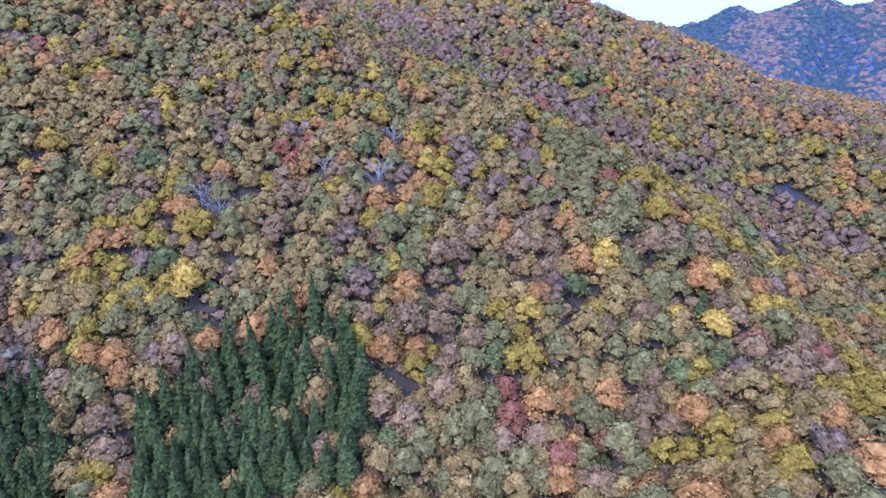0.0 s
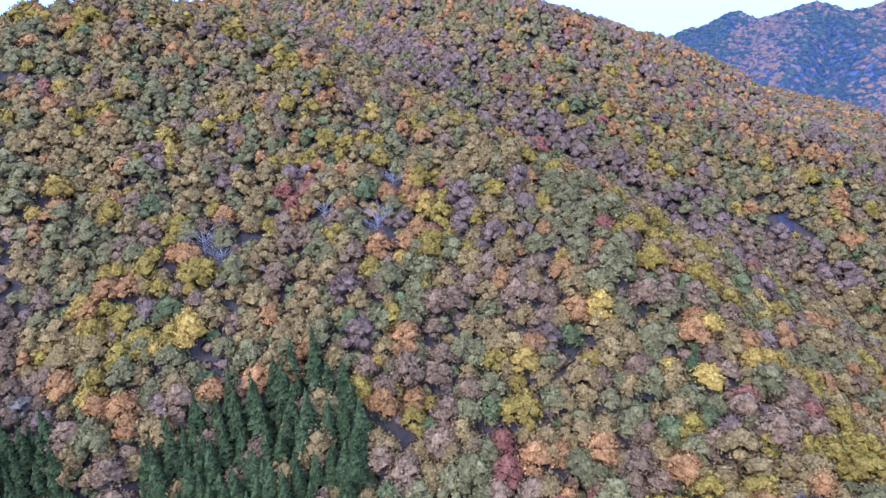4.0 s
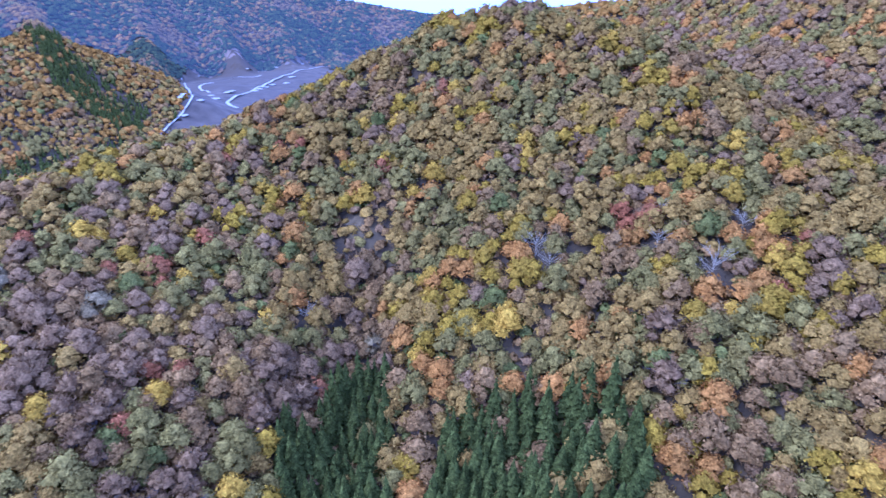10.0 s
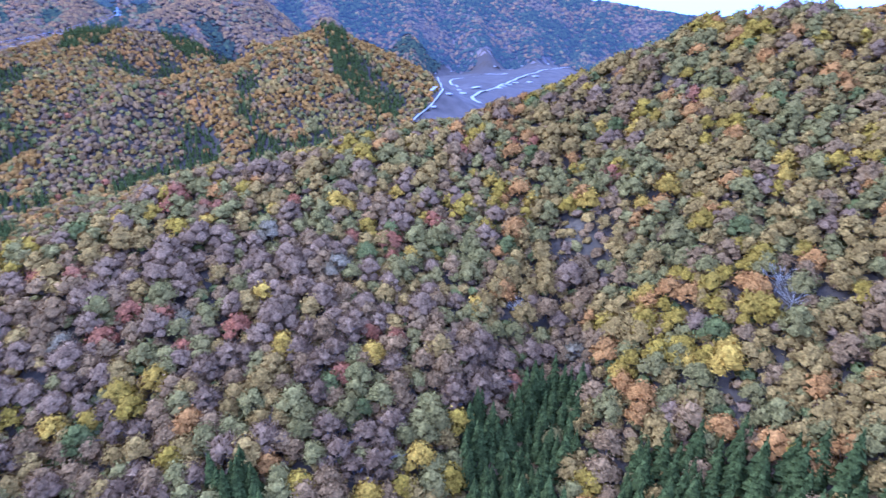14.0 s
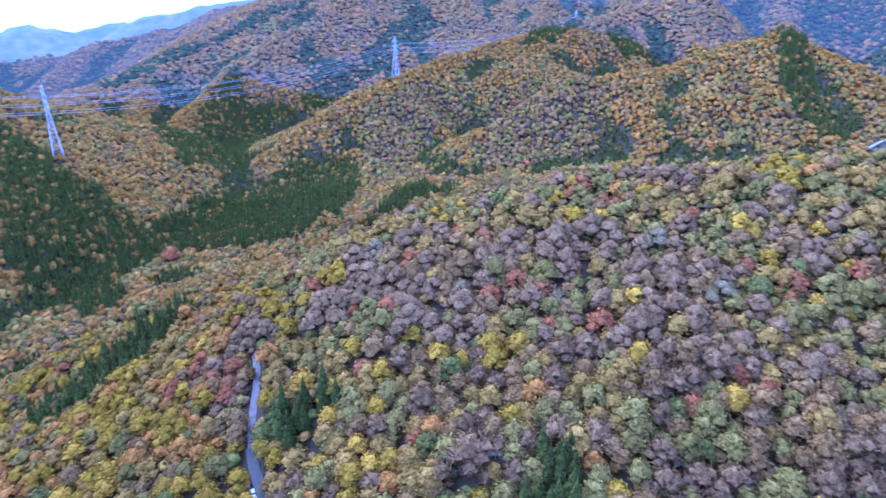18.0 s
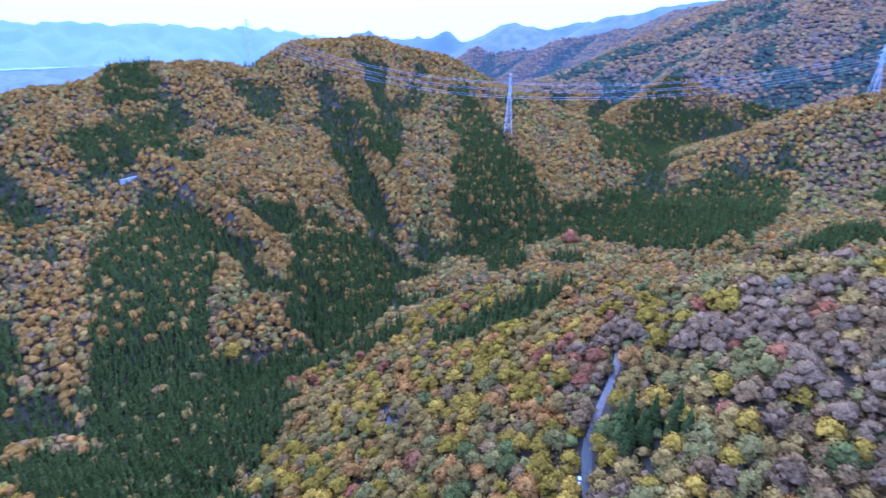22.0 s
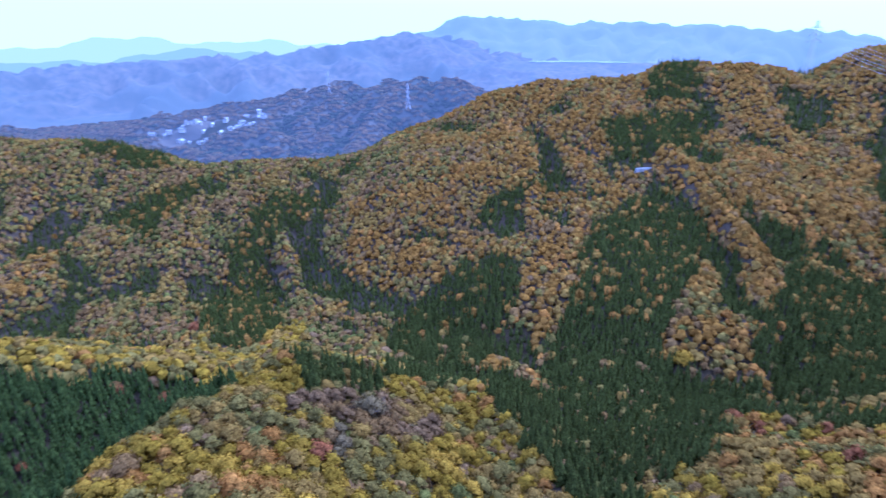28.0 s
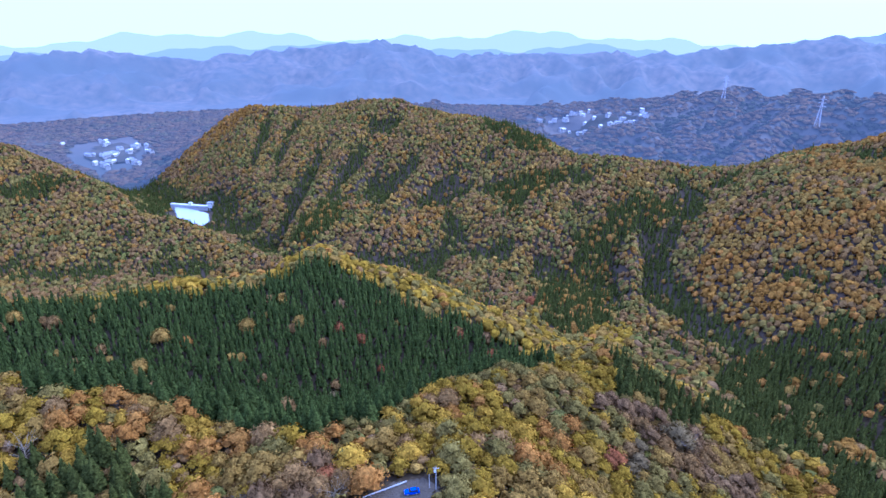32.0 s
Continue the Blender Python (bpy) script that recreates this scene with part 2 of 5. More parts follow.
# ---- the lie of the land: crest lines (bearing, elevation of the tree tops from the station, distance) and flank slopes ----
RIDGES = {
    "hill_main": (0.65, 10, [(320, -33, 141), (329, -26.8, 169), (334.7, -23.1, 188), (340.3, -19.8, 207), (347, -16.3, 230), (354, -12.3, 254), (0, -9.7, 273),
                  (7, -7.1, 296), (13.2, -2.4, 332), (19.4, -0.4, 358), (26, 1.0, 380), (31, 0.3, 385), (37, -2.3, 375), (43.4, -5.2, 360), (47.6, -7.2, 350), (52.6, -9.1, 340), (57.9, -10.2, 330)]),
    "hill_shoulder": (0.45, 10, [(57.9, -10.2, 330), (64.4, -10.8, 320), (69, -11.8, 310), (75.8, -13.5, 300), (81.3, -14, 295), (89.2, -16.1, 285), (96.5, -17.6, 290),
                  (104, -20.4, 305), (110.9, -23.8, 320), (120, -24.7, 350), (126.8, -25.9, 380), (131, -26.2, 395)]),
    "spur_field": (0.55, 10, [(131, -26.2, 395), (136.9, -29.9, 375), (146.5, -32.9, 345), (154.2, -34.5, 325)]),
    "hill_front": (0.50, 10, [(237.9, -39.3, 150), (233, -38.1, 160), (226.4, -37.3, 172), (219.7, -35.8, 188), (213.2, -33.4, 208), (209.3, -33.4, 216), (204.9, -33.1, 238),
                   (202.3, -29.8, 290), (198, -31.5, 308), (190.2, -33.7, 318), (183.6, -35, 312), (180, -35.3, 295), (177.5, -36.7, 265), (175.3, -39.6, 225), (169.6, -44.1, 190)]),
    "hill_car_park": (0.55, 0, [(217, -43.2, 138), (221, -44.2, 131), (226, -44.8, 128), (232, -44.4, 130), (238, -43, 136)]),
    "hill_plantation": (0.48, 10, [(268, -21.5, 500), (261.5, -21.9, 490), (254.2, -23.1, 475), (246.9, -23.3, 465), (237.7, -23.5, 455), (234.1, -21.9, 465), (229.5, -23.6, 455), (224.8, -26.5, 435),
                    (219.8, -27.7, 425), (214.7, -29.2, 415), (208.2, -31.4, 400)]),
    "spur_near": (0.55, 10, [(270, -24, 260), (263.2, -27.6, 230), (259.4, -29.1, 215), (255.3, -31.4, 200), (249.4, -35.3, 180), (242.7, -37.2, 165), (237.9, -39.3, 150)]),
    "mountain_opposite": (0.52, 10, [(119.6, -14.2, 850), (121.6, -12.6, 870), (126.7, -9.4, 920), (132, -6.3, 970), (137, -3.7, 1010), (142.8, -2.2, 1050), (148.5, -2.3, 1050), (151, -3.3, 1020),
                     (154, -4.7, 1000), (157.2, -4, 980), (164.6, -4.1, 950), (168.9, -5.6, 930), (175.1, -5.8, 930), (178.7, -6.6, 920), (183.4, -9.4, 910), (189, -12.2, 900), (197, -13, 900),
                     (202, -12.7, 900), (208.9, -12.6, 920), (214.5, -10.2, 1000), (217.8, -9.5, 1040), (222.2, -9.0, 1100), (225.5, -7.9, 1150), (228.7, -7.9, 1180), (233.5, -8.6, 1220),
                     (239.1, -8.1, 1280), (243.7, -9.6, 1300), (247.4, -12.5, 1320), (249.5, -14.5, 1340)]),
    "hill_dam": (0.42, 10, [(268, -7, 1350), (258.4, -9.9, 1230), (255, -11.7, 1140), (251.2, -13.9, 1030), (247.3, -17.4, 915), (243, -20.4, 810), (239.5, -22, 740)]),
    "ridge_quarry": (0.72, 10, [(97.5, -17, 800), (96.1, -14.5, 820), (90.4, -10.2, 880), (84.8, -5.8, 950), (80.5, -5.3, 980), (75.2, -4.3, 1000), (70, -2.3, 1050), (67, -1.3, 1080), (61.7, -3.6, 1050),
                (57.9, -6.4, 1000), (58.5, -9.0, 950)]),
    "ridge_pylon": (0.70, 10, [(118.6, -16.2, 800), (114.9, -14.6, 840), (111.4, -11.9, 900), (108, -9.4, 950), (103.3, -6.9, 1030), (100.5, -5.8, 1080), (95.6, -4.1, 1200), (89.6, -2.3, 1300), (84, -0.8, 1400), (80.4, -0.4, 1450),
               (74, 1.5, 1550)]),
    "ridge_high": (0.60, 10, [(133.0, -8.6, 1350), (127.5, -6.0, 1400), (121.5, -4.2, 1500), (117, -1.6, 1600), (112, 0.8, 1700), (104, 3.0, 1800), (92, 4.0, 1900), (80, 4.5, 2000), (68, 4, 2100), (55, 2.5, 2200),
               (45, 1.0, 2300), (36, -0.4, 2300), (28, -1.0, 2300)]),
    "ridge_spur_a": (0.80, 10, [(116.5, -2.9, 1600), (122.2, -5.0, 1450), (123.6, -8.2, 1280), (124, -11, 1150)]),
    "ridge_spur_b": (0.85, 10, [(101.2, 1.4, 1800), (105.8, -0.5, 1650), (110.4, -1.9, 1520), (114.5, -4.3, 1400), (117.2, -6.6, 1290), (121.5, -9.9, 1150)]),
    "ridge_spur_c": (0.80, 10, [(77.9, 0.8, 1500), (84.3, -1.4, 1350), (89.7, -4.4, 1240), (91.7, -8.0, 1140)]),
    "ridge_spur_d": (0.85, 10, [(98.1, 1.1, 1800), (93.5, -2.2, 1600), (91.3, -5.0, 1450)]),
    "ridge_spur_g": (0.85, 10, [(88, 2.5, 1900), (86.5, 0.9, 1700), (87.5, -0.8, 1560)]),
    "bench_lake": (0.12, 0, [(178, -4.55, 3150), (167, -4.55, 3150)]),
    "bench_quarry": (0.10, 0, [(58.0, -8.9, 1000), (52, -6.4, 1400), (46, -5.3, 1750), (40, -5.0, 1800)]),
    "hill_behind": (0.50, 10, [(24, 0.2, 760), (14, 1.5, 680), (5, 2.4, 620), (357, 1.6, 560), (351.5, 0.0, 520), (347.5, -4.2, 480), (343, -8.2, 450), (338.4, -9.0, 440), (333, -9.4, 435), (326, -10.6, 430), (318, -12.4, 420), (308, -14, 420)]),
    "ridge_back": (0.50, 10, [(352, 0.6, 1000), (349, -0.2, 980), (343, -2.0, 960), (339.5, -3.2, 940), (334, -6, 900)]),
    "peaks_east": (0.55, 10, [(345, -4.4, 1900), (341.7, -3.6, 1850), (339.4, -2.6, 1800), (337.4, -1.6, 1800), (335, -0.5, 1800), (333, -1.4, 1800), (329.4, 0.1, 1850), (327.2, -0.7, 1850), (325, 0.1, 1900), (316, 1, 1950), (305, 0, 2000)]),
    "foothill_village": (0.28, 10, [(183, -6.2, 1900), (190, -6.6, 2000), (195, -6.5, 2100), (199, -7.2, 2200), (203, -8.6, 2300)]),
    "range_far": (0.35, 10, [(268, -3.2, 3300), (256.9, -3.5, 3300), (250.5, -3.4, 3250), (243.8, -4.3, 3200), (234.6, -3.6, 3200), (226.9, -2.8, 3200), (220.1, -4.1, 3150), (209.6, -3.9, 3100), (197.6, -3.4, 3200),
              (192.2, -2.6, 3300), (187.7, -2.1, 3400), (181, -3.6, 3500), (172, -4.4, 3600)]),
    "range_west": (0.35, 10, [(188, -2.4, 4000), (182.4, -0.6, 4100), (173.7, -1.2, 4200), (168.8, -1.1, 4200), (159.7, -1.5, 4200), (150, -1.9, 4200)]),
    "range_north": (0.45, 10, [(144, -2.3, 3000), (140.9, -2.3, 2900), (135, -2.45, 2800), (129.7, -1.2, 2700), (126.6, -2.0, 2700), (122, -0.6, 2600), (114.4, 0.4, 2500), (106, 1.5, 2600)]),
}


def crest_points(name):
    """Crest line of a ridge in metres, lowered from the tree tops to the ground."""
    return [(-d * math.sin(radians(b)), d * math.cos(radians(b)), ZC + d * math.tan(radians(e)) - RIDGES[name][1]) for b, e, d in RIDGES[name][2]]


def waves(x, y, length, seed):
    """Smooth rolling noise, about -1 to 1, from crossed sine waves."""
    r = np.random.RandomState(seed)
    total = np.zeros_like(x)
    for k in range(7):
        a, ph, s = r.uniform(0, 6.283), r.uniform(0, 6.283), length * r.uniform(0.6, 1.6)
        total += np.sin((x * np.cos(a) + y * np.sin(a)) * 6.283 / s + ph + 1.3 * np.sin((x * np.sin(a) - y * np.cos(a)) * 6.283 / (s * 1.7) + ph * 2))
    return total / 3.6


# flanks that fall away from the station more steeply than its line of sight
BACK = {"hill_front": 1.15, "spur_near": 1.15, "hill_car_park": 0.8, "spur_field": 0.95, "hill_shoulder": 0.72, "hill_main": 0.68, "hill_plantation": 0.75, "mountain_opposite": 0.6, "hill_dam": 0.75, "hill_behind": 1.0}


# hollows and swells of the main slope: place, height, reach; and the gully between it and the shoulder
SWELLS = ((45, 118, -20, 45), (105, 140, -12, 45), (-22, 178, 7, 40), (-80, 138, -11, 38), (-150, 245, -4, 55), (128, -80, -6, 34))
RIVER = ((795, -430, 62), (915, -414, 68), (1010, -428, 60), (1110, -440, 45), (1260, -460, 30), (1450, -500, 22), (1700, -590, 18), (1950, -690, 18))
GULLY = ((-152, 172), (-128, 134), (-116, 104), (-108, 62), (-96, 20))


def line_distance(line, x, y):
    near = np.full(x.shape, 1e9)
    for (ax, ay), (bx, by) in zip(line, line[1:]):
        f = np.clip(((x - ax) * (bx - ax) + (y - ay) * (by - ay)) / ((bx - ax) ** 2 + (by - ay) ** 2), 0, 1)
        near = np.minimum(near, np.hypot(x - ax - f * (bx - ax), y - ay - f * (by - ay)))
    return near


def ridge_height(name, x, y):
    slope, _, _ = RIDGES[name]
    ribs = 0.10 if name.startswith(("hill", "spur")) else 0.34 if name.startswith("mountain") else 0.0 if name.startswith("bench") else 0.12 if "spur" in name else 0.20 if name == "ridge_high" else 0.38
    pts = crest_points(name)
    best, run = np.full(x.shape, -1e9), 0.0
    wide = (60 if name.startswith("mountain") else 130) + 0.09 * math.hypot(pts[0][0], pts[0][1])
    for (ax, ay, az), (bx, by, bz) in zip(pts, pts[1:]):
        dx, dy = bx - ax, by - ay
        f = np.clip(((x - ax) * dx + (y - ay) * dy) / (dx * dx + dy * dy), 0, 1)
        dist = np.hypot(x - ax - f * dx, y - ay - f * dy)
        away = x * x + y * y > (ax + f * dx) ** 2 + (ay + f * dy) ** 2
        flank = np.where(away, BACK.get(name, slope), slope)
        s = (run + f * math.hypot(dx, dy)) * 6.283 / wide
        rib = 0.8 * np.sin(s + dist / wide * 1.2 + 0.9 * np.sin(s * 0.37 + 1)) + 0.25 * np.sin(2.3 * s + dist / wide * 2 + 2)
        best = np.maximum(best, az + f * (bz - az) - flank * (1 + ribs * rib) * (np.sqrt(dist * dist + 400) - 20))
        run += math.hypot(dx, dy)
    return best


def ground_height(x, y):
    x, y = np.asarray(x, float), np.asarray(y, float)
    r = np.hypot(x, y)
    hs = [ridge_height(n, x, y) for n in RIDGES]
    top = np.max(hs, axis=0)
    soft = 5.0
    h = top + soft * np.log(sum(np.exp(np.clip((k - top) / soft, -40, 0)) for k in hs)) - soft * 0.4
    for sx, sy, rise, reach in SWELLS:
        h = h + rise * np.exp(-((x - sx) ** 2 + (y - sy) ** 2) / reach ** 2)
    h = h - 11 * np.exp(-(line_distance(GULLY, x, y) / 20) ** 2)
    floor = ZC - 352 + np.clip((y + 250) * 0.09, -25, 110)
    gap = np.clip((h - floor) / 60.0, 0, 1)
    h = h + waves(x, y, 90, 3) * 2.5 * gap * np.clip((r - 120) / 300, 0, 1)
    h = h + waves(x, y, 420, 31) * 28 * np.clip((r - 2300) / 300, 0, 1) * np.clip((3000 - r) / 300, 0.25, 1)
    h = h + ((0.45 - np.abs(waves(x, y, 330, 33))) * 46 + (0.4 - np.abs(waves(x, y, 140, 35))) * 16) * np.clip((r - 2500) / 300, 0, 1) * np.where(np.hypot(x + 420, y + 3120) < 420, 0.1, 1)
    knolls = np.clip((r - 1450) / 200, 0, 1) * np.clip((2700 - r) / 200, 0, 1) * np.clip((x + 60) / 200, 0, 1) * np.clip((200 - y) / 200, 0, 1)
    h = h + knolls * ((0.42 - np.abs(waves(x, y, 360, 61))) * 60 + (0.4 - np.abs(waves(x, y, 160, 63))) * 18)
    for (ax, ay, az), (bx, by, bz) in zip(RIVER, RIVER[1:]):
        f = np.clip(((x - ax) * (bx - ax) + (y - ay) * (by - ay)) / ((bx - ax) ** 2 + (by - ay) ** 2), 0, 1)
        off = np.hypot(x - ax - f * (bx - ax), y - ay - f * (by - ay))
        h = np.minimum(h, az + f * (bz - az) + 0.78 * np.maximum(off - (18 if ax < 1300 else 110), 0))
    basin = np.clip(1.6 - np.hypot(x - 922, y + 414) / 62, 0, 1)
    h, floor = h * (1 - basin) + (ZC - 332) * basin, floor * (1 - basin) + (ZC - 332) * basin
    shore = np.clip(1.6 - np.hypot((x + 420) / 300, (y + 3110) / 100), 0, 1)
    h = h * (1 - shore) + 146 * shore
    t = 12.0
    return np.maximum(h, floor) + t * np.log1p(np.exp(-np.abs(h - floor) / t)) * 0.6



# ---- ground: one sheet out to the horizon ----
NA = 720
radii = np.concatenate([[0.05], np.arange(6.0, 500, 6.0), 500 * 1.0115 ** np.arange(0, 200)])
radii = radii[radii < 4850]
bearing = np.arange(NA) * 2 * np.pi / NA
RR, AA = np.meshgrid(radii, bearing, indexing="ij")
GX, GY = -RR * np.sin(AA), RR * np.cos(AA)
GZ = ground_height(GX, GY)
i, j = np.meshgrid(np.arange(len(radii) - 1), np.arange(NA), indexing="ij")
quads = np.stack([i * NA + j, (i + 1) * NA + j, (i + 1) * NA + (j + 1) % NA, i * NA + (j + 1) % NA], -1).reshape(-1, 4)


def sheet_height(x, y):
    """Height of the ground sheet, read between its own points."""
    x, y = np.asarray(x, float), np.asarray(y, float)
    r = np.clip(np.hypot(x, y), radii[0], radii[-1] * 0.9999)
    k = np.clip(np.searchsorted(radii, r) - 1, 0, len(radii) - 2)
    f = (r - radii[k]) / (radii[k + 1] - radii[k])
    a = (np.arctan2(-x, y) % (2 * np.pi)) / (2 * np.pi) * NA
    j0 = np.floor(a).astype(int) % NA
    j1, g = (j0 + 1) % NA, a - np.floor(a)
    return (GZ[k, j0] * (1 - g) + GZ[k, j1] * g) * (1 - f) + (GZ[k + 1, j0] * (1 - g) + GZ[k + 1, j1] * g) * f


def flat_mesh(name, verts, loops, size, materials, index=None, smooth=False, normals=None):
    """A mesh from numpy arrays: every face has the same number of corners."""
    me = bpy.data.meshes.new(name)
    nf = len(loops) // size
    me.vertices.add(len(verts))
    me.vertices.foreach_set("co", np.ascontiguousarray(verts, np.float32).ravel())
    me.loops.add(len(loops))
    me.loops.foreach_set("vertex_index", np.ascontiguousarray(loops, np.int32))
    me.polygons.add(nf)
    me.polygons.foreach_set("loop_start", np.arange(0, nf * size, size, dtype=np.int32))
    for m in materials:
        me.materials.append(m)
    if index is not None:
        me.polygons.foreach_set("material_index", np.ascontiguousarray(index, np.int32))
    me.polygons.foreach_set("use_smooth", np.full(nf, smooth))
    me.update(calc_edges=True)
    if normals is not None:
        me.normals_split_custom_set_from_vertices(normals.astype(np.float32))
    return me


mid = RR[:-1].reshape(-1)
deg = np.degrees(AA[:-1].reshape(-1))
# past these distances the sheet takes the floors with painted haze
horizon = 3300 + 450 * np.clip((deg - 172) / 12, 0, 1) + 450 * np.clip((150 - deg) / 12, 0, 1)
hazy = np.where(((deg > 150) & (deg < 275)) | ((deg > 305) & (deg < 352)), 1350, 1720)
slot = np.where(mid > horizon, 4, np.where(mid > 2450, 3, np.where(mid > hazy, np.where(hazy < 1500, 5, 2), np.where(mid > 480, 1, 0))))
ground = new("ground", flat_mesh("ground", np.stack([GX, GY, GZ], -1).reshape(-1, 3), quads.ravel(), 4, [FLOOR, FLOOR_MID, FLOOR_FAR_HAZE, FLOOR_RANGE_HAZE, FLOOR_HORIZON_HAZE, FLOOR_VALLEY_HAZE], slot, True))
tagged(ground, "steep mountain ground under leaf litter, rising to hazy blue ranges", "ground", kind="structure")

# what the ridge tops hide from the station over the valley needs no trees
SEEN = np.maximum.accumulate(np.degrees(np.arctan2(GZ + 5 - ZC, RR)), axis=0)


def in_sight(x, y, z, slack=0.65):
    r = np.hypot(x, y)
    k = np.clip(np.searchsorted(radii, r - 14) - 1, 0, len(radii) - 1)
    a = np.round((np.arctan2(-x, y) % (2 * np.pi)) / (2 * np.pi) * NA).astype(int) % NA
    return np.degrees(np.arctan2(z + 10 - ZC, r)) > SEEN[k, a] - slack


# ---- stands of trees, clearings and bare ground, as outlines in plan ----
STANDS = []


def stand(kind, name, outline):
    STANDS.append((kind, np.array(outline, float)))


stand("cedar", "foot_of_main_slope", [(-84, 152), (-65, 158), (-31, 148), (-21, 143), (-28, 130), (-25, 109), (-84, 109), (-89, 133), (-83, 144)])
stand("cedar", "below_main_slope", [(-90, 136), (-76, 160), (-37, 158), (-24, 149), (-19, 142), (-91, 109)])
stand("cedar", "gully", [(-121, 79), (-133, 103), (-139, 138), (-118, 139), (-104, 127), (-97, 104)])
stand("cedar", "shoulder_low", [(-175, -83), (-196, -63), (-188, -54), (-175, -58), (-165, -73)])
stand("cedar", "shoulder_foot", [(-139, 6), (-155, 14), (-148, 29), (-133, 31), (-137, 6)])
stand("cedar", "road_row", [(-235, -252), (-274, -215), (-307, -195), (-286, -182), (-213, -183), (-197, -207)])
stand("cedar", "valley_side", [(-149, -305), (-92, -218), (-61, -366), (-97, -460), (-123, -436), (-249, -303), (-237, -290), (-195, -307)])
stand("cedar", "pylon_foot", [(-549, -384), (-669, -366), (-840, -272), (-820, -215), (-682, -180), (-563, -234), (-546, -311)])
stand("cedar", "opposite_strip_a", [(-234, -918), (-297, -913), (-267, -824), (-211, -835)])
stand("cedar", "opposite_strip_b", [(-146, -799), (-279, -808), (-248, -707), (-150, -722)])
stand("cedar", "opposite_strip_c", [(-48, -688), (-93, -722), (-35, -648), (11, -612), (15, -631)])
stand("cedar", "opposite_strip_d", [(97, -455), (75, -522), (2, -567), (-39, -540), (-21, -488), (0, -432), (15, -403)])
stand("cedar", "opposite_strip_e", [(-109, -603), (-194, -666), (-226, -595), (-197, -533), (-137, -412), (-68, -372), (-41, -426), (-92, -523)])
stand("cedar", "opposite_strip_f", [(-240, -471), (-296, -532), (-363, -477), (-332, -419), (-272, -359), (-216, -365), (-208, -403)])
stand("cedar", "opposite_strip_g", [(-572, -588), (-650, -595), (-577, -505), (-566, -410), (-545, -379), (-474, -373), (-422, -337), (-411, -359), (-466, -436), (-527, -478)])
stand("cedar", "opposite_strip_h", [(-487, -736), (-485, -598), (-434, -525), (-433, -581)])
stand("cedar", "valley_floor", [(0, -281), (-26, -383), (-96, -375), (-157, -338), (-112, -243), (-75, -226), (-76, -181), (-37, -189)])
stand("cedar", "knob_side", [(107, -261), (56, -265), (60, -250), (84, -228), (96, -245)])
stand("cedar", "field_edge", [(-207, -223), (-290, -230), (-307, -195), (-281, -182), (-219, -179)])
stand("cedar", "valley_line", [(95, -432), (-52, -383), (-196, -378), (-249, -302), (-232, -279), (-157, -319), (-7, -299)])
stand("cedar", "west_block", [(316, -542), (319, -636), (282, -646), (214, -510), (229, -448), (266, -455)])
stand("cedar", "west_strip_a", [(656, -426), (689, -521), (682, -566), (610, -470)])
stand("cedar", "west_strip_b", [(335, -635), (303, -746), (235, -771), (242, -722), (289, -643)])
stand("cedar", "west_crest", [(644, -830), (514, -846), (460, -792), (545, -789)])
stand("cedar", "west_strip_c", [(99, -485), (65, -537), (16, -570), (18, -521), (56, -451), (66, -436)])
stand("cedar", "west_strip_d", [(502, -692), (429, -773), (408, -770), (425, -636)])
stand("cedar", "near_spur_foot", [(188, -31), (176, -42), (148, -51), (142, -49), (186, -13), (191, -15)])
stand("cedar", "front_crest", [(95, -258), (59, -271), (69, -425), (19, -315), (54, -265), (82, -241)])
stand("cedar", "dam_side_a", [(1093, -196), (1081, -256), (1026, -299), (1033, -222)])
stand("cedar", "dam_side_b", [(1092, -302), (1086, -362), (963, -365), (1042, -324)])
stand("cedar", "quarry_ridge_strip", [(-1649, 617), (-968, 413), (-813, 437), (-777, 429), (-791, 408)])
stand("cedar", "quarry_back", [(-1439, 911), (-1429, 1357), (-1407, 1652), (-1355, 1610), (-1380, 1321), (-1467, 1000)])
stand("cedar", "pylon_ridge_foot", [(-785, -318), (-853, -249), (-749, -189), (-666, -184), (-620, -233), (-574, -282), (-729, -343)])
stand("cedar", "high_crest", [(-1597, -518), (-1533, -609), (-1364, -700), (-1316, -833), (-1806, -1369), (-1126, -808), (-1284, -746), (-1386, -655), (-1491, -581)])
stand("cedar", "high_gully_a", [(-1264, -578), (-1145, -591), (-796, -505), (-719, -418), (-767, -388), (-1135, -478), (-1222, -435), (-1221, -469), (-1172, -524)])
stand("cedar", "high_gully_b", [(-1367, -513), (-1364, -435), (-1222, -435), (-1298, -367), (-1338, -324), (-1377, -358), (-1391, -441)])
stand("cedar", "high_gully_c", [(-1526, -290), (-1599, -259), (-1531, -191), (-1450, -236), (-1338, -324), (-1298, -367), (-1359, -354)])
stand("cedar", "high_gully_d", [(-1624, 126), (-1367, 173), (-1264, 62), (-1273, 34)])
stand("cedar", "high_gully_e", [(-1372, 197), (-1353, 256), (-1284, 295), (-1264, 240)])
stand("cedar", "quarry_ridge_fold", [(-1679, 628), (-945, 416), (-791, 440), (-780, 403), (-873, 379), (-1422, 524)])
stand("cedar", "quarry_ridge_back", [(-1701, 722), (-1692, 945), (-1497, 863), (-1655, 845)])
stand("cedar", "pylon_foot_wood", [(-698, -380), (-776, -309), (-828, -309), (-841, -227), (-790, -198), (-649, -193), (-558, -243), (-544, -307), (-642, -361)])
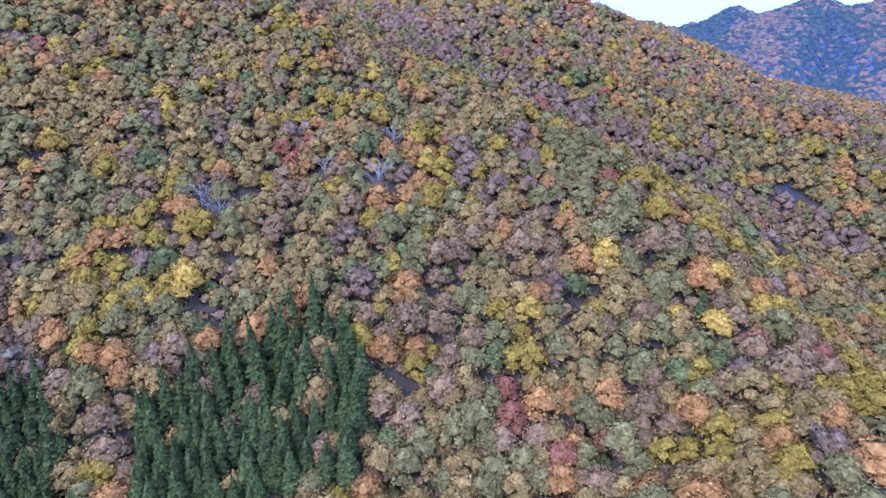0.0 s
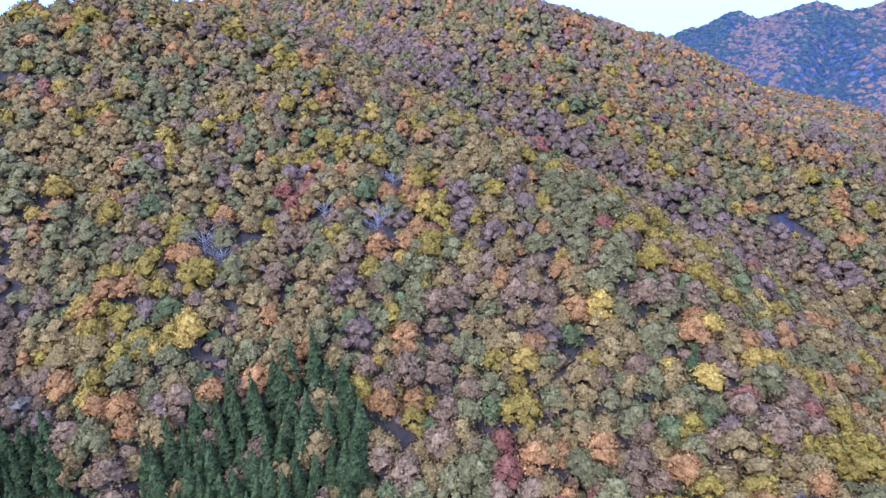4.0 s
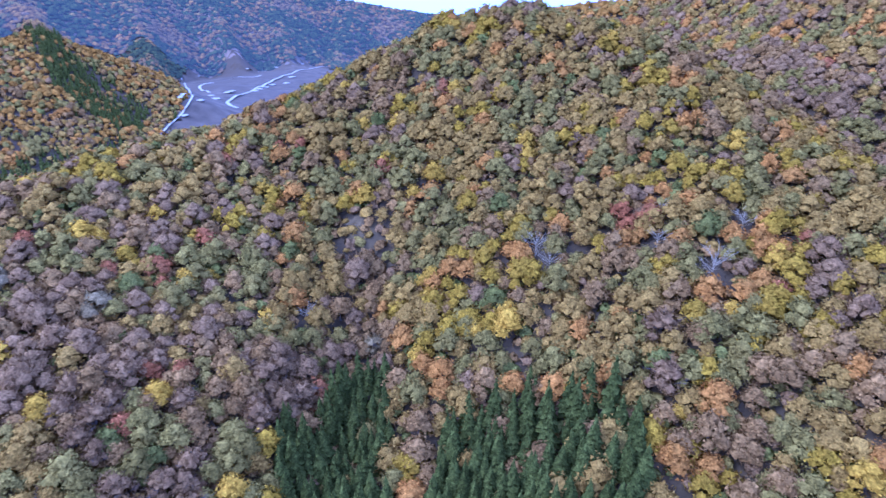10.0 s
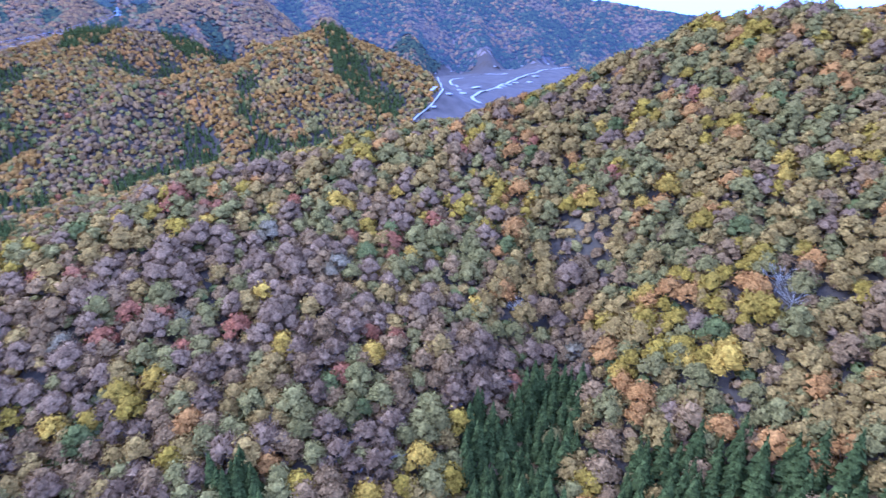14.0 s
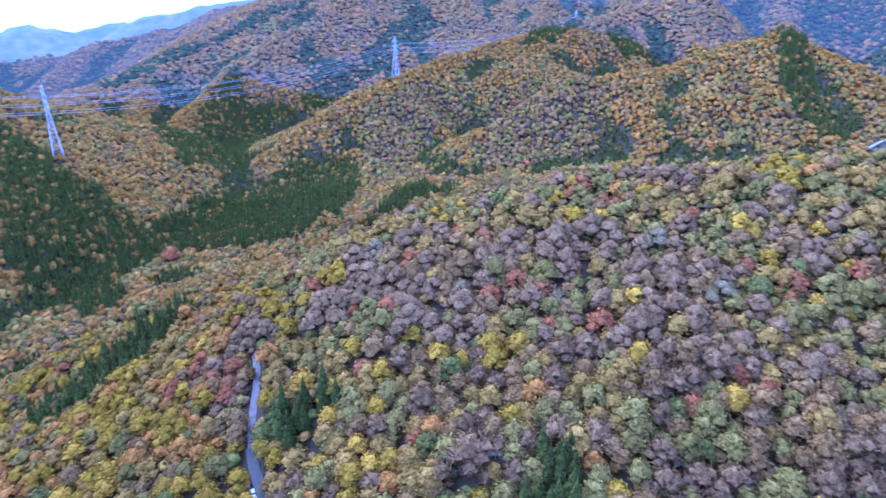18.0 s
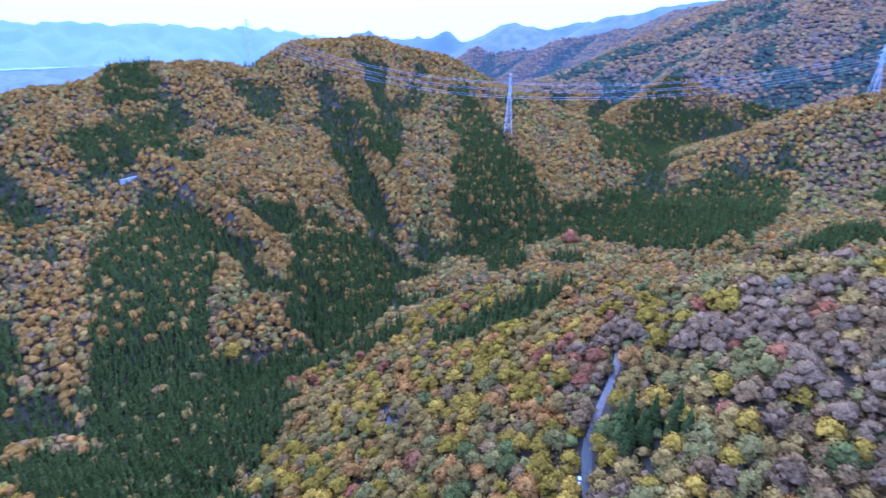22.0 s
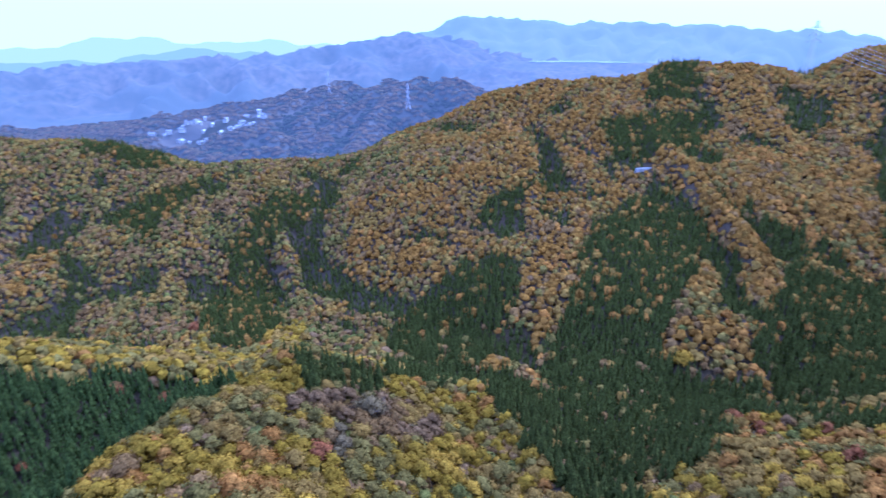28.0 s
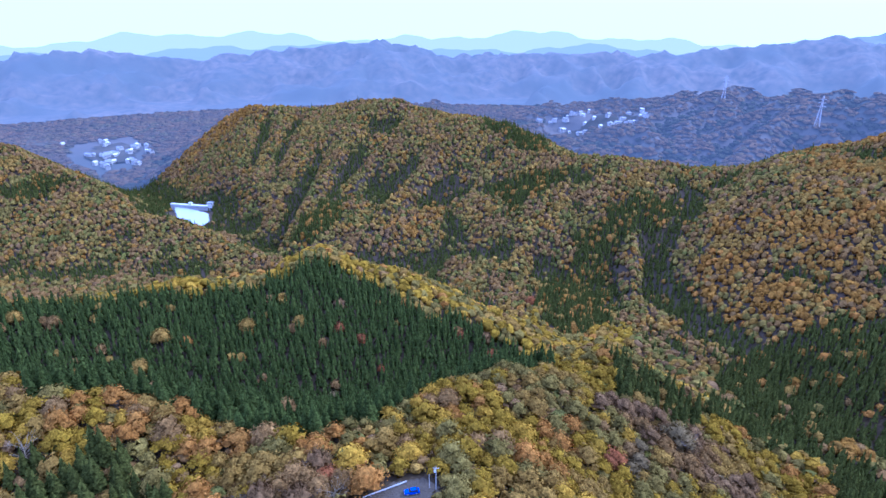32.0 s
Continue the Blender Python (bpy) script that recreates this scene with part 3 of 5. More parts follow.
stand("cedar", "quarry_ridge_foot", [(-590, -151), (-699, -132), (-745, -94), (-698, -81), (-636, -121)])
stand("cedar", "opposite_foot", [(-630, -591), (-626, -555), (-600, -493), (-569, -418), (-561, -373), (-544, -371), (-497, -387), (-445, -346), (-413, -347), (-429, -381), (-436, -437), (-436, -450)])
stand("cedar", "opposite_fold_a", [(-480, -740), (-469, -647), (-459, -580), (-436, -585), (-455, -681)])
stand("cedar", "opposite_fold_b", [(-644, -652), (-667, -627), (-609, -541), (-596, -489), (-565, -426), (-574, -396), (-546, -367), (-496, -388), (-473, -429), (-519, -480), (-567, -534)])
stand("bare", "quarry_ridge_slope", [(-1079, -32), (-1143, 71), (-921, 143), (-829, 136), (-797, 57), (-778, -20)])
stand("bare", "pylon_slope", [(-945, -231), (-1096, -138), (-1062, -62), (-921, -116), (-733, -154), (-875, -217)])
stand("bare", "shoulder_slope", [(-277, -43), (-257, 14), (-243, 92), (-223, 101), (-190, 93), (-172, 81), (-156, 138), (-133, 115), (-142, 70), (-166, 66), (-194, 43), (-173, 18), (-203, -9), (-220, -79), (-209, -86), (-237, -94)])
stand("bare", "gully_side", [(-233, 38), (-234, 90), (-198, 93), (-182, 101), (-156, 130), (-144, 139), (-136, 107), (-146, 77), (-130, 63), (-171, 81), (-177, 32), (-203, 27)])
stand("bare", "field_thicket", [(-206, -130), (-225, -119), (-240, -94), (-213, -101), (-185, -89), (-173, -95), (-179, -113)])
stand("bare", "front_patch", [(93, -206), (64, -247), (38, -262), (25, -226), (42, -197), (65, -181)])
stand("bare", "car_park_scrub", [(136, -54), (119, -70), (108, -78), (96, -76)])
stand("clearing", "hollow", [(-181, 189), (-171, 192), (-162, 191), (-156, 186), (-158, 180), (-164, 176), (-174, 180)])
stand("larch", "opposite_upper", [(53, -703), (-20, -910), (-175, -895), (-378, -901), (-535, -891), (-635, -831), (-663, -767), (-702, -687), (-428, -562), (-386, -460), (-309, -529), (-213, -480), (-254, -632), (-167, -623), (-64, -559), (-40, -481), (-49, -702)])
stand("larch", "opposite_strip", [(-39, -632), (-96, -701), (-89, -595), (-96, -493), (-74, -490), (-59, -446), (-32, -430), (-48, -526)])
stand("larch", "opposite_east", [(-658, -594), (-693, -436), (-631, -375), (-574, -419), (-596, -482)])
stand("larch", "west_slope", [(190, -724), (43, -699), (-13, -648), (48, -582), (117, -533), (174, -541), (170, -644)])
stand("larch", "west_slope_b", [(566, -552), (584, -658), (533, -621), (525, -516)])
stand("plantation", "slope", [(505, -0), (495, -70), (472, -118), (449, -146), (416, -177), (374, -234), (364, -265), (335, -286), (298, -298), (264, -315), (230, -328), (187, -337), (119, -215), (122, -188), (131, -156), (135, -131), (137, -104), (137, -86), (155, -79), (178, -68), (204, -55), (239, -29), (330, -0)])
stand("clearing", "village", [(690, -1640), (900, -1590), (1080, -1700), (1080, -1820), (930, -1810), (700, -1770)])
stand("clearing", "downstream_village", [(1480, -470), (1700, -470), (1900, -560), (1900, -720), (1690, -680), (1490, -570)])
stand("quarry", "pit", [(-754, 430), (-775, 466), (-806, 514), (-828, 539), (-895, 575), (-1391, 883), (-1462, 988), (-1399, 1028), (-1407, 1129), (-1314, 1195), (-1368, 1307), (-1212, 1248), (-1000, 1150), (-800, 900), (-640, 560)])
stand("cedar", "behind_quarry", [(-1152, 665), (-1124, 730), (-1127, 913), (-1014, 1050), (-829, 1141), (-946, 1352), (-1223, 1266), (-1371, 1071), (-1351, 780)])

def inside(poly, x, y):
    hit = np.zeros(x.shape, bool)
    for (ax, ay), (bx, by) in zip(poly, np.roll(poly, -1, axis=0)):
        cross = ((ay > y) != (by > y)) & (x < (bx - ax) * (y - ay) / (by - ay + 1e-9) + ax)
        hit ^= cross
    return hit


def zone_of(x, y):
    jx, jy = x + waves(x, y, 45, 21) * 7, y + waves(x, y, 45, 22) * 7
    z = np.full(x.shape, "", dtype="U12")
    order = {"larch": 0, "bare": 1, "cedar": 2, "plantation": 3, "clearing": 4, "quarry": 5}
    for kind, poly in sorted(STANDS, key=lambda s: order[s[0]]):
        z[inside(poly, jx, jy)] = kind
    return z

# ---- trees ----
def unit(a):
    return a / np.maximum(np.linalg.norm(a, axis=-1, keepdims=True), 1e-9)


def tuft_crown(r, lumps, leaves, size, wide=3.7, high=3.4, thin=False, core=0.86):
    """A crown of rounded boughs, each set with small leaf clumps (or thin twigs) round a soft core: vertices, triangles and normals, standing on z = 0."""
    octa = np.array([(1, 0, 0), (-1, 0, 0), (0, 1, 0), (0, -1, 0), (0, 0, 1), (0, 0, -1)], float)
    of = np.array([(4, 0, 2), (4, 2, 1), (4, 1, 3), (4, 3, 0), (5, 2, 0), (5, 1, 2), (5, 3, 1), (5, 0, 3)])
    vs, fs, ns, base = [], [], [], 0
    heart = np.array([0, 0, high * 0.75])
    for k in range(lumps):
        a = k * 2.4 + r.uniform(-0.5, 0.5)
        f = math.sqrt(k / max(lumps - 1, 1)) * r.uniform(0.82, 1.15)
        rad = wide * 0.60 * f
        c = np.array([rad * math.cos(a), rad * math.sin(a), high * (1.72 - 0.92 * f ** 1.7) * r.uniform(0.90, 1.10)])
        lr = wide * r.uniform(0.36, 0.55) * (1 if lumps > 4 else 1.2)
        p = c + octa * lr * core * r.uniform(0.85, 1.08, (6, 1))
        vs.append(p)
        ns.append(unit(octa * 0.7 + unit(p - heart)))
        fs.append(of + base)
        base += 6
        d = r.normal(size=(leaves, 3))
        d[:, 2] = d[:, 2] * 0.8 + 0.40
        d = unit(d)
        n = unit(d + r.normal(size=(leaves, 3)) * (0.9 if thin else 0.45))
        u = unit(np.cross(n, r.normal(size=(leaves, 3))))
        v = np.cross(n, u)
        if thin:
            u = unit(d + r.normal(size=(leaves, 3)) * 0.55 + np.array([0, 0, 0.35]))
            v = unit(np.cross(u, r.normal(size=(leaves, 3))))
        s = size * r.uniform(0.55, 1.30, (leaves, 1))
        w = s * (0.14 if thin else r.uniform(0.55, 0.95, (leaves, 1)))
        p = c + d * lr * (r.uniform(0.62, 1.02, (leaves, 1)) if thin else r.uniform(0.86, 1.10, (leaves, 1)))
        tri = np.stack([p - u * s * 0.6 - v * w, p - u * s * 0.6 + v * w * 0.9, p + u * s], 1)
        soft_n = unit(unit(p - heart) * 0.7 + d * 0.55 + n * (1.05 if lumps > 4 else 0.3))
        flip = (np.cross(tri[:, 1] - tri[:, 0], tri[:, 2] - tri[:, 0]) * soft_n).sum(1) < 0
        tri[flip] = tri[flip][:, ::-1]
        vs.append(tri.reshape(-1, 3))
        ns.append(np.repeat(soft_n, 3, axis=0))
        fs.append(np.arange(3 * leaves).reshape(-1, 3) + base)
        base += 3 * leaves
    return np.concatenate(vs), np.concatenate(fs), np.concatenate(ns)


def dome_crown(r, around=7, leaves=7, size=0.8, wide=3.7, high=3.4):
    """A far broadleaf crown: one uneven, lumpy dome ringed with leaf clumps."""
    rows = ((0.10, 0.80), (0.55, 1.0), (1.05, 0.72))
    v = [(0, 0, high * 1.95 * r.uniform(0.92, 1.08))]
    for zz, w in rows[::-1]:
        turn_ = r.uniform(0, 1)
        for q in range(around):
            a = (q + turn_) * 6.283 / around
            k = wide * w * r.uniform(0.60, 1.22)
            v.append((k * math.cos(a), k * math.sin(a), high * (zz + 0.55) * r.uniform(0.85, 1.15)))
    f = [(0, 1 + q, 1 + (q + 1) % around) for q in range(around)]
    for ring in range(2):
        o, p = 1 + ring * around, 1 + (ring + 1) * around
        for q in range(around):
            w = (q + 1) % around
            f += [(o + q, p + q, o + w), (o + w, p + q, p + w)]
    v, f = np.array(v, float), np.array(f)
    heart = np.array([0, 0, high * 0.7])
    n = unit(unit(v - heart) + r.normal(size=v.shape) * 0.45)
    d = r.normal(size=(leaves, 3))
    d[:, 2] = np.abs(d[:, 2]) * 0.9
    d = unit(d)
    p = heart + d * np.array([wide, wide, high * 1.2]) * r.uniform(0.85, 1.05, (leaves, 1))
    u = unit(np.cross(d, r.normal(size=(leaves, 3))))
    w = np.cross(d, u)
    s = size * r.uniform(0.7, 1.4, (leaves, 1))
    tri = np.stack([p - u * s - w * s * 0.7, p + u * s - w * s * 0.7, p + w * s + d * s * 0.4], 1)
    n2 = unit(d + r.normal(size=d.shape) * 0.6)
    return np.concatenate([v, tri.reshape(-1, 3)]), np.concatenate([f, np.arange(3 * leaves).reshape(-1, 3) + len(v)]), np.concatenate([n, np.repeat(n2, 3, axis=0)])


def cone_crown(r, tiers, fronds, high=15.0, wide=2.5):
    """A conifer: tiers of drooping fronds round a slim dark core."""
    vs, fs = [], []
    ring = [(math.cos(q * 1.2566), math.sin(q * 1.2566)) for q in range(5)]
    vs.append(np.array([(x * wide * 0.55, y * wide * 0.55, 1.5) for x, y in ring] + [(0, 0, high)]))
    fs += [(q, (q + 1) % 5, 5) for q in range(5)]
    for k in range(tiers):
        f = (k + 0.4) / tiers
        z, rad = 1.6 + (high - 1.6) * f, wide * (1 - f) ** 0.92 + 0.12
        for q in range(fronds):
            a = (q + 0.5 * (k % 2)) * 6.283 / fronds + r.uniform(-0.3, 0.3)
            rr = rad * r.uniform(0.8, 1.2)
            d, s = np.array([math.cos(a), math.sin(a), 0]), np.array([-math.sin(a), math.cos(a), 0])
            zz = z + r.uniform(-0.4, 0.4)
            step = high / tiers
            base = sum(len(v) for v in vs)
            up = np.array([0, 0, 1.0])
            vs.append(np.array([up * (zz + step * 0.75), d * rr * 0.62 + s * rr * 0.42 + up * (zz + step * 0.1), d * rr + up * (zz - step * 0.30), d * rr * 0.62 - s * rr * 0.42 + up * (zz + step * 0.1)]))
            fs += [(base, base + 2, base + 1), (base, base + 3, base + 2)]
    vs, fs = np.concatenate(vs), np.array(fs)
    n = unit(np.stack([vs[:, 0], vs[:, 1], np.hypot(vs[:, 0], vs[:, 1]) * 0.5 + 0.12 * wide], -1))
    back = (np.cross(vs[fs[:, 1]] - vs[fs[:, 0]], vs[fs[:, 2]] - vs[fs[:, 0]]) * n[fs].sum(1)).sum(1) < 0
    fs[back] = fs[back][:, ::-1]
    return vs, fs, n


def prism(a, b, ra, rb, sides=5):
    """A tapered limb between two points."""
    a, b = np.array(a, float), np.array(b, float)
    d = (b - a) / np.linalg.norm(b - a)
    u = np.cross(d, (0.3, 0.9, 0.1))
    u /= np.linalg.norm(u)
    v = np.cross(d, u)
    ring = [u * math.cos(q * 6.283 / sides) + v * math.sin(q * 6.283 / sides) for q in range(sides)]
    vs = np.array([a + p * ra for p in ring] + [b + p * rb for p in ring])
    fs = []
    for q in range(sides):
        w = (q + 1) % sides
        fs += [(q, w, sides + w), (q, sides + w, sides + q)]
    return vs, np.array(fs)


def join(pieces):
    vs, fs, base = [], [], 0
    for v, f in pieces:
        vs.append(v)
        fs.append(f + base)
        base += len(v)
    return np.concatenate(vs), np.concatenate(fs)


def tube(points, radii_, sides=4):
    """One continuous tapered tube through a line of points."""
    pts = [np.array(p, float) for p in points]
    vs, fs = [], []
    for k, p in enumerate(pts):
        d = pts[min(k + 1, len(pts) - 1)] - pts[max(k - 1, 0)]
        d /= np.linalg.norm(d)
        u = np.cross(d, (0.31, 0.92, 0.12))
        u /= np.linalg.norm(u)
        v = np.cross(d, u)
        vs += [p + (u * math.cos(q * 6.283 / sides) + v * math.sin(q * 6.283 / sides)) * radii_[k] for q in range(sides)]
    for k in range(len(pts) - 1):
        for q in range(sides):
            w = (q + 1) % sides
            fs += [(k * sides + q, k * sides + w, (k + 1) * sides + w), (k * sides + q, (k + 1) * sides + w, (k + 1) * sides + q)]
    return np.array(vs), np.array(fs)


def limbs(r, high=5.5, spread=3.0, count=7, thick=0.16, forks=3):
    """Bare limbs that bend upwards and fork twice, from the trunk outwards."""
    parts = []
    for k in range(count):
        a = k * 2.4 + r.uniform(-0.5, 0.5)
        reach = spread * r.uniform(0.55, 1.05)
        start = np.array([0, 0, r.uniform(0.3, 0.85) * high])
        mid_ = start + np.array([math.cos(a) * reach * 0.5, math.sin(a) * reach * 0.5, high * r.uniform(0.12, 0.3)])
        end = mid_ + np.array([math.cos(a + 0.3) * reach * 0.5, math.sin(a + 0.3) * reach * 0.5, high * r.uniform(0.15, 0.45)])
        parts.append(tube([start, mid_, end], [thick, thick * 0.65, thick * 0.25]))
        for _ in range(forks):
            f = r.uniform(0.0, 0.8)
            p = mid_ + (end - mid_) * f
            b = a + r.uniform(-1.2, 1.2)
            l = reach * r.uniform(0.25, 0.5)
            q = p + np.array([math.cos(b) * l, math.sin(b) * l, l * r.uniform(0.3, 1.0)])
            parts.append(tube([p, q], [thick * 0.42, thick * 0.15], 3))
            for _ in range(2):
                e = p + (q - p) * r.uniform(0.3, 0.9)
                h = b + r.uniform(-1.1, 1.1)
                parts.append(tube([e, e + np.array([math.cos(h) * l * 0.5, math.sin(h) * l * 0.5, l * r.uniform(0.1, 0.6)])], [thick * 0.22, thick * 0.1], 3))
    return join(parts)


rnd = np.random.RandomState(7)
TRUNK = prism((0, 0, -1.5), (0, 0, 5.2), 0.28, 0.14)
HERO = [tuft_crown(rnd, 14, 52, 0.31, core=0.80) for _ in range(5)]
HERO_TWIGGY = [tuft_crown(rnd, 15, 64, 0.62, thin=True, core=0.74) for _ in range(4)]
HERO_CONE = [cone_crown(rnd, 14, 10, 15.0, 3.2) for _ in range(4)]
NEAR = [tuft_crown(rnd, 10, 26, 0.40, core=0.82) for _ in range(8)]
NEAR_B = [tuft_crown(rnd, 8, 14, 0.60, core=0.84) for _ in range(7)]
TWIGGY = [tuft_crown(rnd, 12, 30, 0.68, thin=True, core=0.78) for _ in range(5)]
TWIGGY_B = [tuft_crown(rnd, 9, 20, 0.8, thin=True, core=0.82) for _ in range(4)]
CONE = [cone_crown(rnd, 9, 8, 15.0, 3.2) for _ in range(4)]
CONE_B = [cone_crown(rnd, 6, 6, 15.0, 2.8) for _ in range(3)]
MIDDLE = [dome_crown(rnd, 5, 9, 1.1, 3.3, 3.9) for _ in range(9)]
TWIGGY_MID = [dome_crown(rnd, 5, 8, 0.9, 3.3, 3.2) for _ in range(5)]
CONE_MID = [cone_crown(rnd, 4, 5, 13.0, 2.6) for _ in range(3)]
FAR = [dome_crown(rnd, 5, 2, 1.1) for _ in range(6)]


# ---- places kept free of trees, and trees that stand out ----
OPEN, LONE = [], []


def keep_open(x, y, r):
    OPEN.append((x, y, r))


def lone(kind, x, y, size):
    LONE.append((kind, x, y, size))
    OPEN.append((x, y, (4.6 if kind == 'white' else 3.6) * size))


ROAD = [(-128, -62), (-139, -71), (-149, -79), (-160, -87), (-168, -91), (-181, -96), (-199, -100), (-216, -108)]
LANE = [(-152, -200), (-146, -193), (-137, -179), (-135, -164), (-135, -150), (-137, -133)]
for line, free in ((ROAD, 3.3), (LANE[:4], 1.8)):
    for (ax, ay), (bx, by) in zip(line, line[1:]):
        for f in np.linspace(0, 1, 5):
            keep_open(ax + f * (bx - ax), ay + f * (by - ay), free)
            keep_open((ax + f * (bx - ax)) * 0.965, (ay + f * (by - ay)) * 0.965, free * 0.8)
for x, y, r in ((92, -88, 11), (86, -82, 9), (95, -84, 8), (80, -76, 9), (950, -424, 34), (912, -416, 34), (885, -405, 28), (-184, -698, 8), (187, 296, 8)):
    keep_open(x, y, r)
lone("yellow", -149, 217, 1.6)
lone("yellow", -20, 158, 0.8)
lone("cedar", 77, 148, 1.0)
lone("green", 42, 162, 1.2)
lone("yellow", -14, 192, 1.0)
lone("yellow", -40, 201, 0.8)
lone("yellow", -84, 170, 1.2)
lone("yellow", -95, 167, 1.0)
lone("yellow", 71, 150, 1.0)
lone("red", 89, 137, 1.1)
lone("red", 46, 124, 1.0)
lone("red", 19, 137, 1.0)
lone("orange", -143, 252, 1.3)
lone("red", -2, 205, 1.0)
lone("white", -23, 204, 1.5)
lone("white", -88, 200, 1.2)
lone("white", -80, 196, 1.1)
lone("white", -48, 229, 1.0)
lone("white", -19, 230, 1.1)
lone("white", -45, 215, 1.0)
lone("white", -160, 142, 1.0)
lone("orange", -185, 153, 1.0)
lone("red", -256, 86, 1.0)
lone("red", -237, 202, 0.9)
lone("red", -164, 66, 1.0)
lone("yellow", -165, 79, 1.1)
lone("yellow", -183, 52, 1.1)
lone("yellow", -128, 76, 1.2)
lone("grey", -135, 153, 1.2)
lone("brown", -153, 153, 1.2)
lone("red", -223, -63, 1.0)
lone("orange", -260, -17, 0.9)
lone("red", -259, 87, 0.9)
lone("red", -163, 66, 1.0)
lone("yellow", -165, 79, 1.0)
lone("yellow", -183, 51, 1.1)
lone("yellow", -188, -3, 0.9)
lone("yellow", -194, 10, 1.0)
lone("orange", -147, -33, 1.0)
lone("purple", -149, -5, 1.7)
lone("yellow", -146, -84, 1.0)
lone("yellow", -154, -41, 1.2)
lone("red", -526, -340, 1.8)
lone("yellow", -157, -408, 1.8)
lone("grey", 54, -220, 1.7)
lone("orange", 101, -84, 1.3)
lone("yellow", 103, -103, 1.3)
lone("yellow", 112, -87, 1.2)
lone("olive", 89, -108, 1.3)
lone("purple", 325, -252, 1.3)
lone("ochre", 332, -219, 1.3)
lone("red", 308, -238, 1.0)
lone("red", 291, -244, 1.0)
lone("brown", 308, -221, 1.0)
lone("ochre", 359, -191, 1.4)
lone("ochre", 392, -141, 1.7)
lone("orange", 379, -153, 0.9)
lone("brown", 413, -108, 1.1)
lone("ochre", 378, -118, 1.5)
lone("brown", 413, -90, 1.0)
lone("brown", 450, -92, 1.1)
lone("ochre", 467, -74, 1.3)
lone("brown", 279, -208, 1.0)
lone("grey", 274, -202, 1.0)
lone("red", 265, -239, 0.9)
lone("red", 247, -308, 1.0)
lone("purple", 233, -322, 1.0)
lone("red", 220, -314, 1.1)
lone("brown", 171, -103, 1.1)
lone("red", 299, -495, 1.6)
lone("white", 196, -23, 1.1)
lone("white", 105, -75, 0.9)


def spread_points(lo, hi, step, seed):
    """Trees on a jittered grid in the ring between two distances."""
    r = np.random.RandomState(seed)
    n = int(2 * hi / step)
    gx, gy = np.meshgrid((np.arange(n) - n / 2) * step, (np.arange(n) - n / 2) * step)
    gx[1::2] += step / 2
    x, y = (gx + r.uniform(-0.36, 0.36, gx.shape) * step).ravel(), (gy + r.uniform(-0.36, 0.36, gy.shape) * step).ravel()
    d = np.hypot(x, y)
    b = np.degrees(np.arctan2(-x, y))
    keep = (d > lo) & (d <= hi) & ~((b > -92) & (b < -46))
    x, y = x[keep], y[keep]
    z = sheet_height(x, y)
    keep = in_sight(x, y, z)
    return x[keep], y[keep], z[keep], np.random.RandomState(seed + 1)


# the leafless ravine behind the crest of the main slope
GULCH = ((178, 262), (130, 290), (90, 322), (55, 352), (20, 385), (-20, 425), (-60, 480))


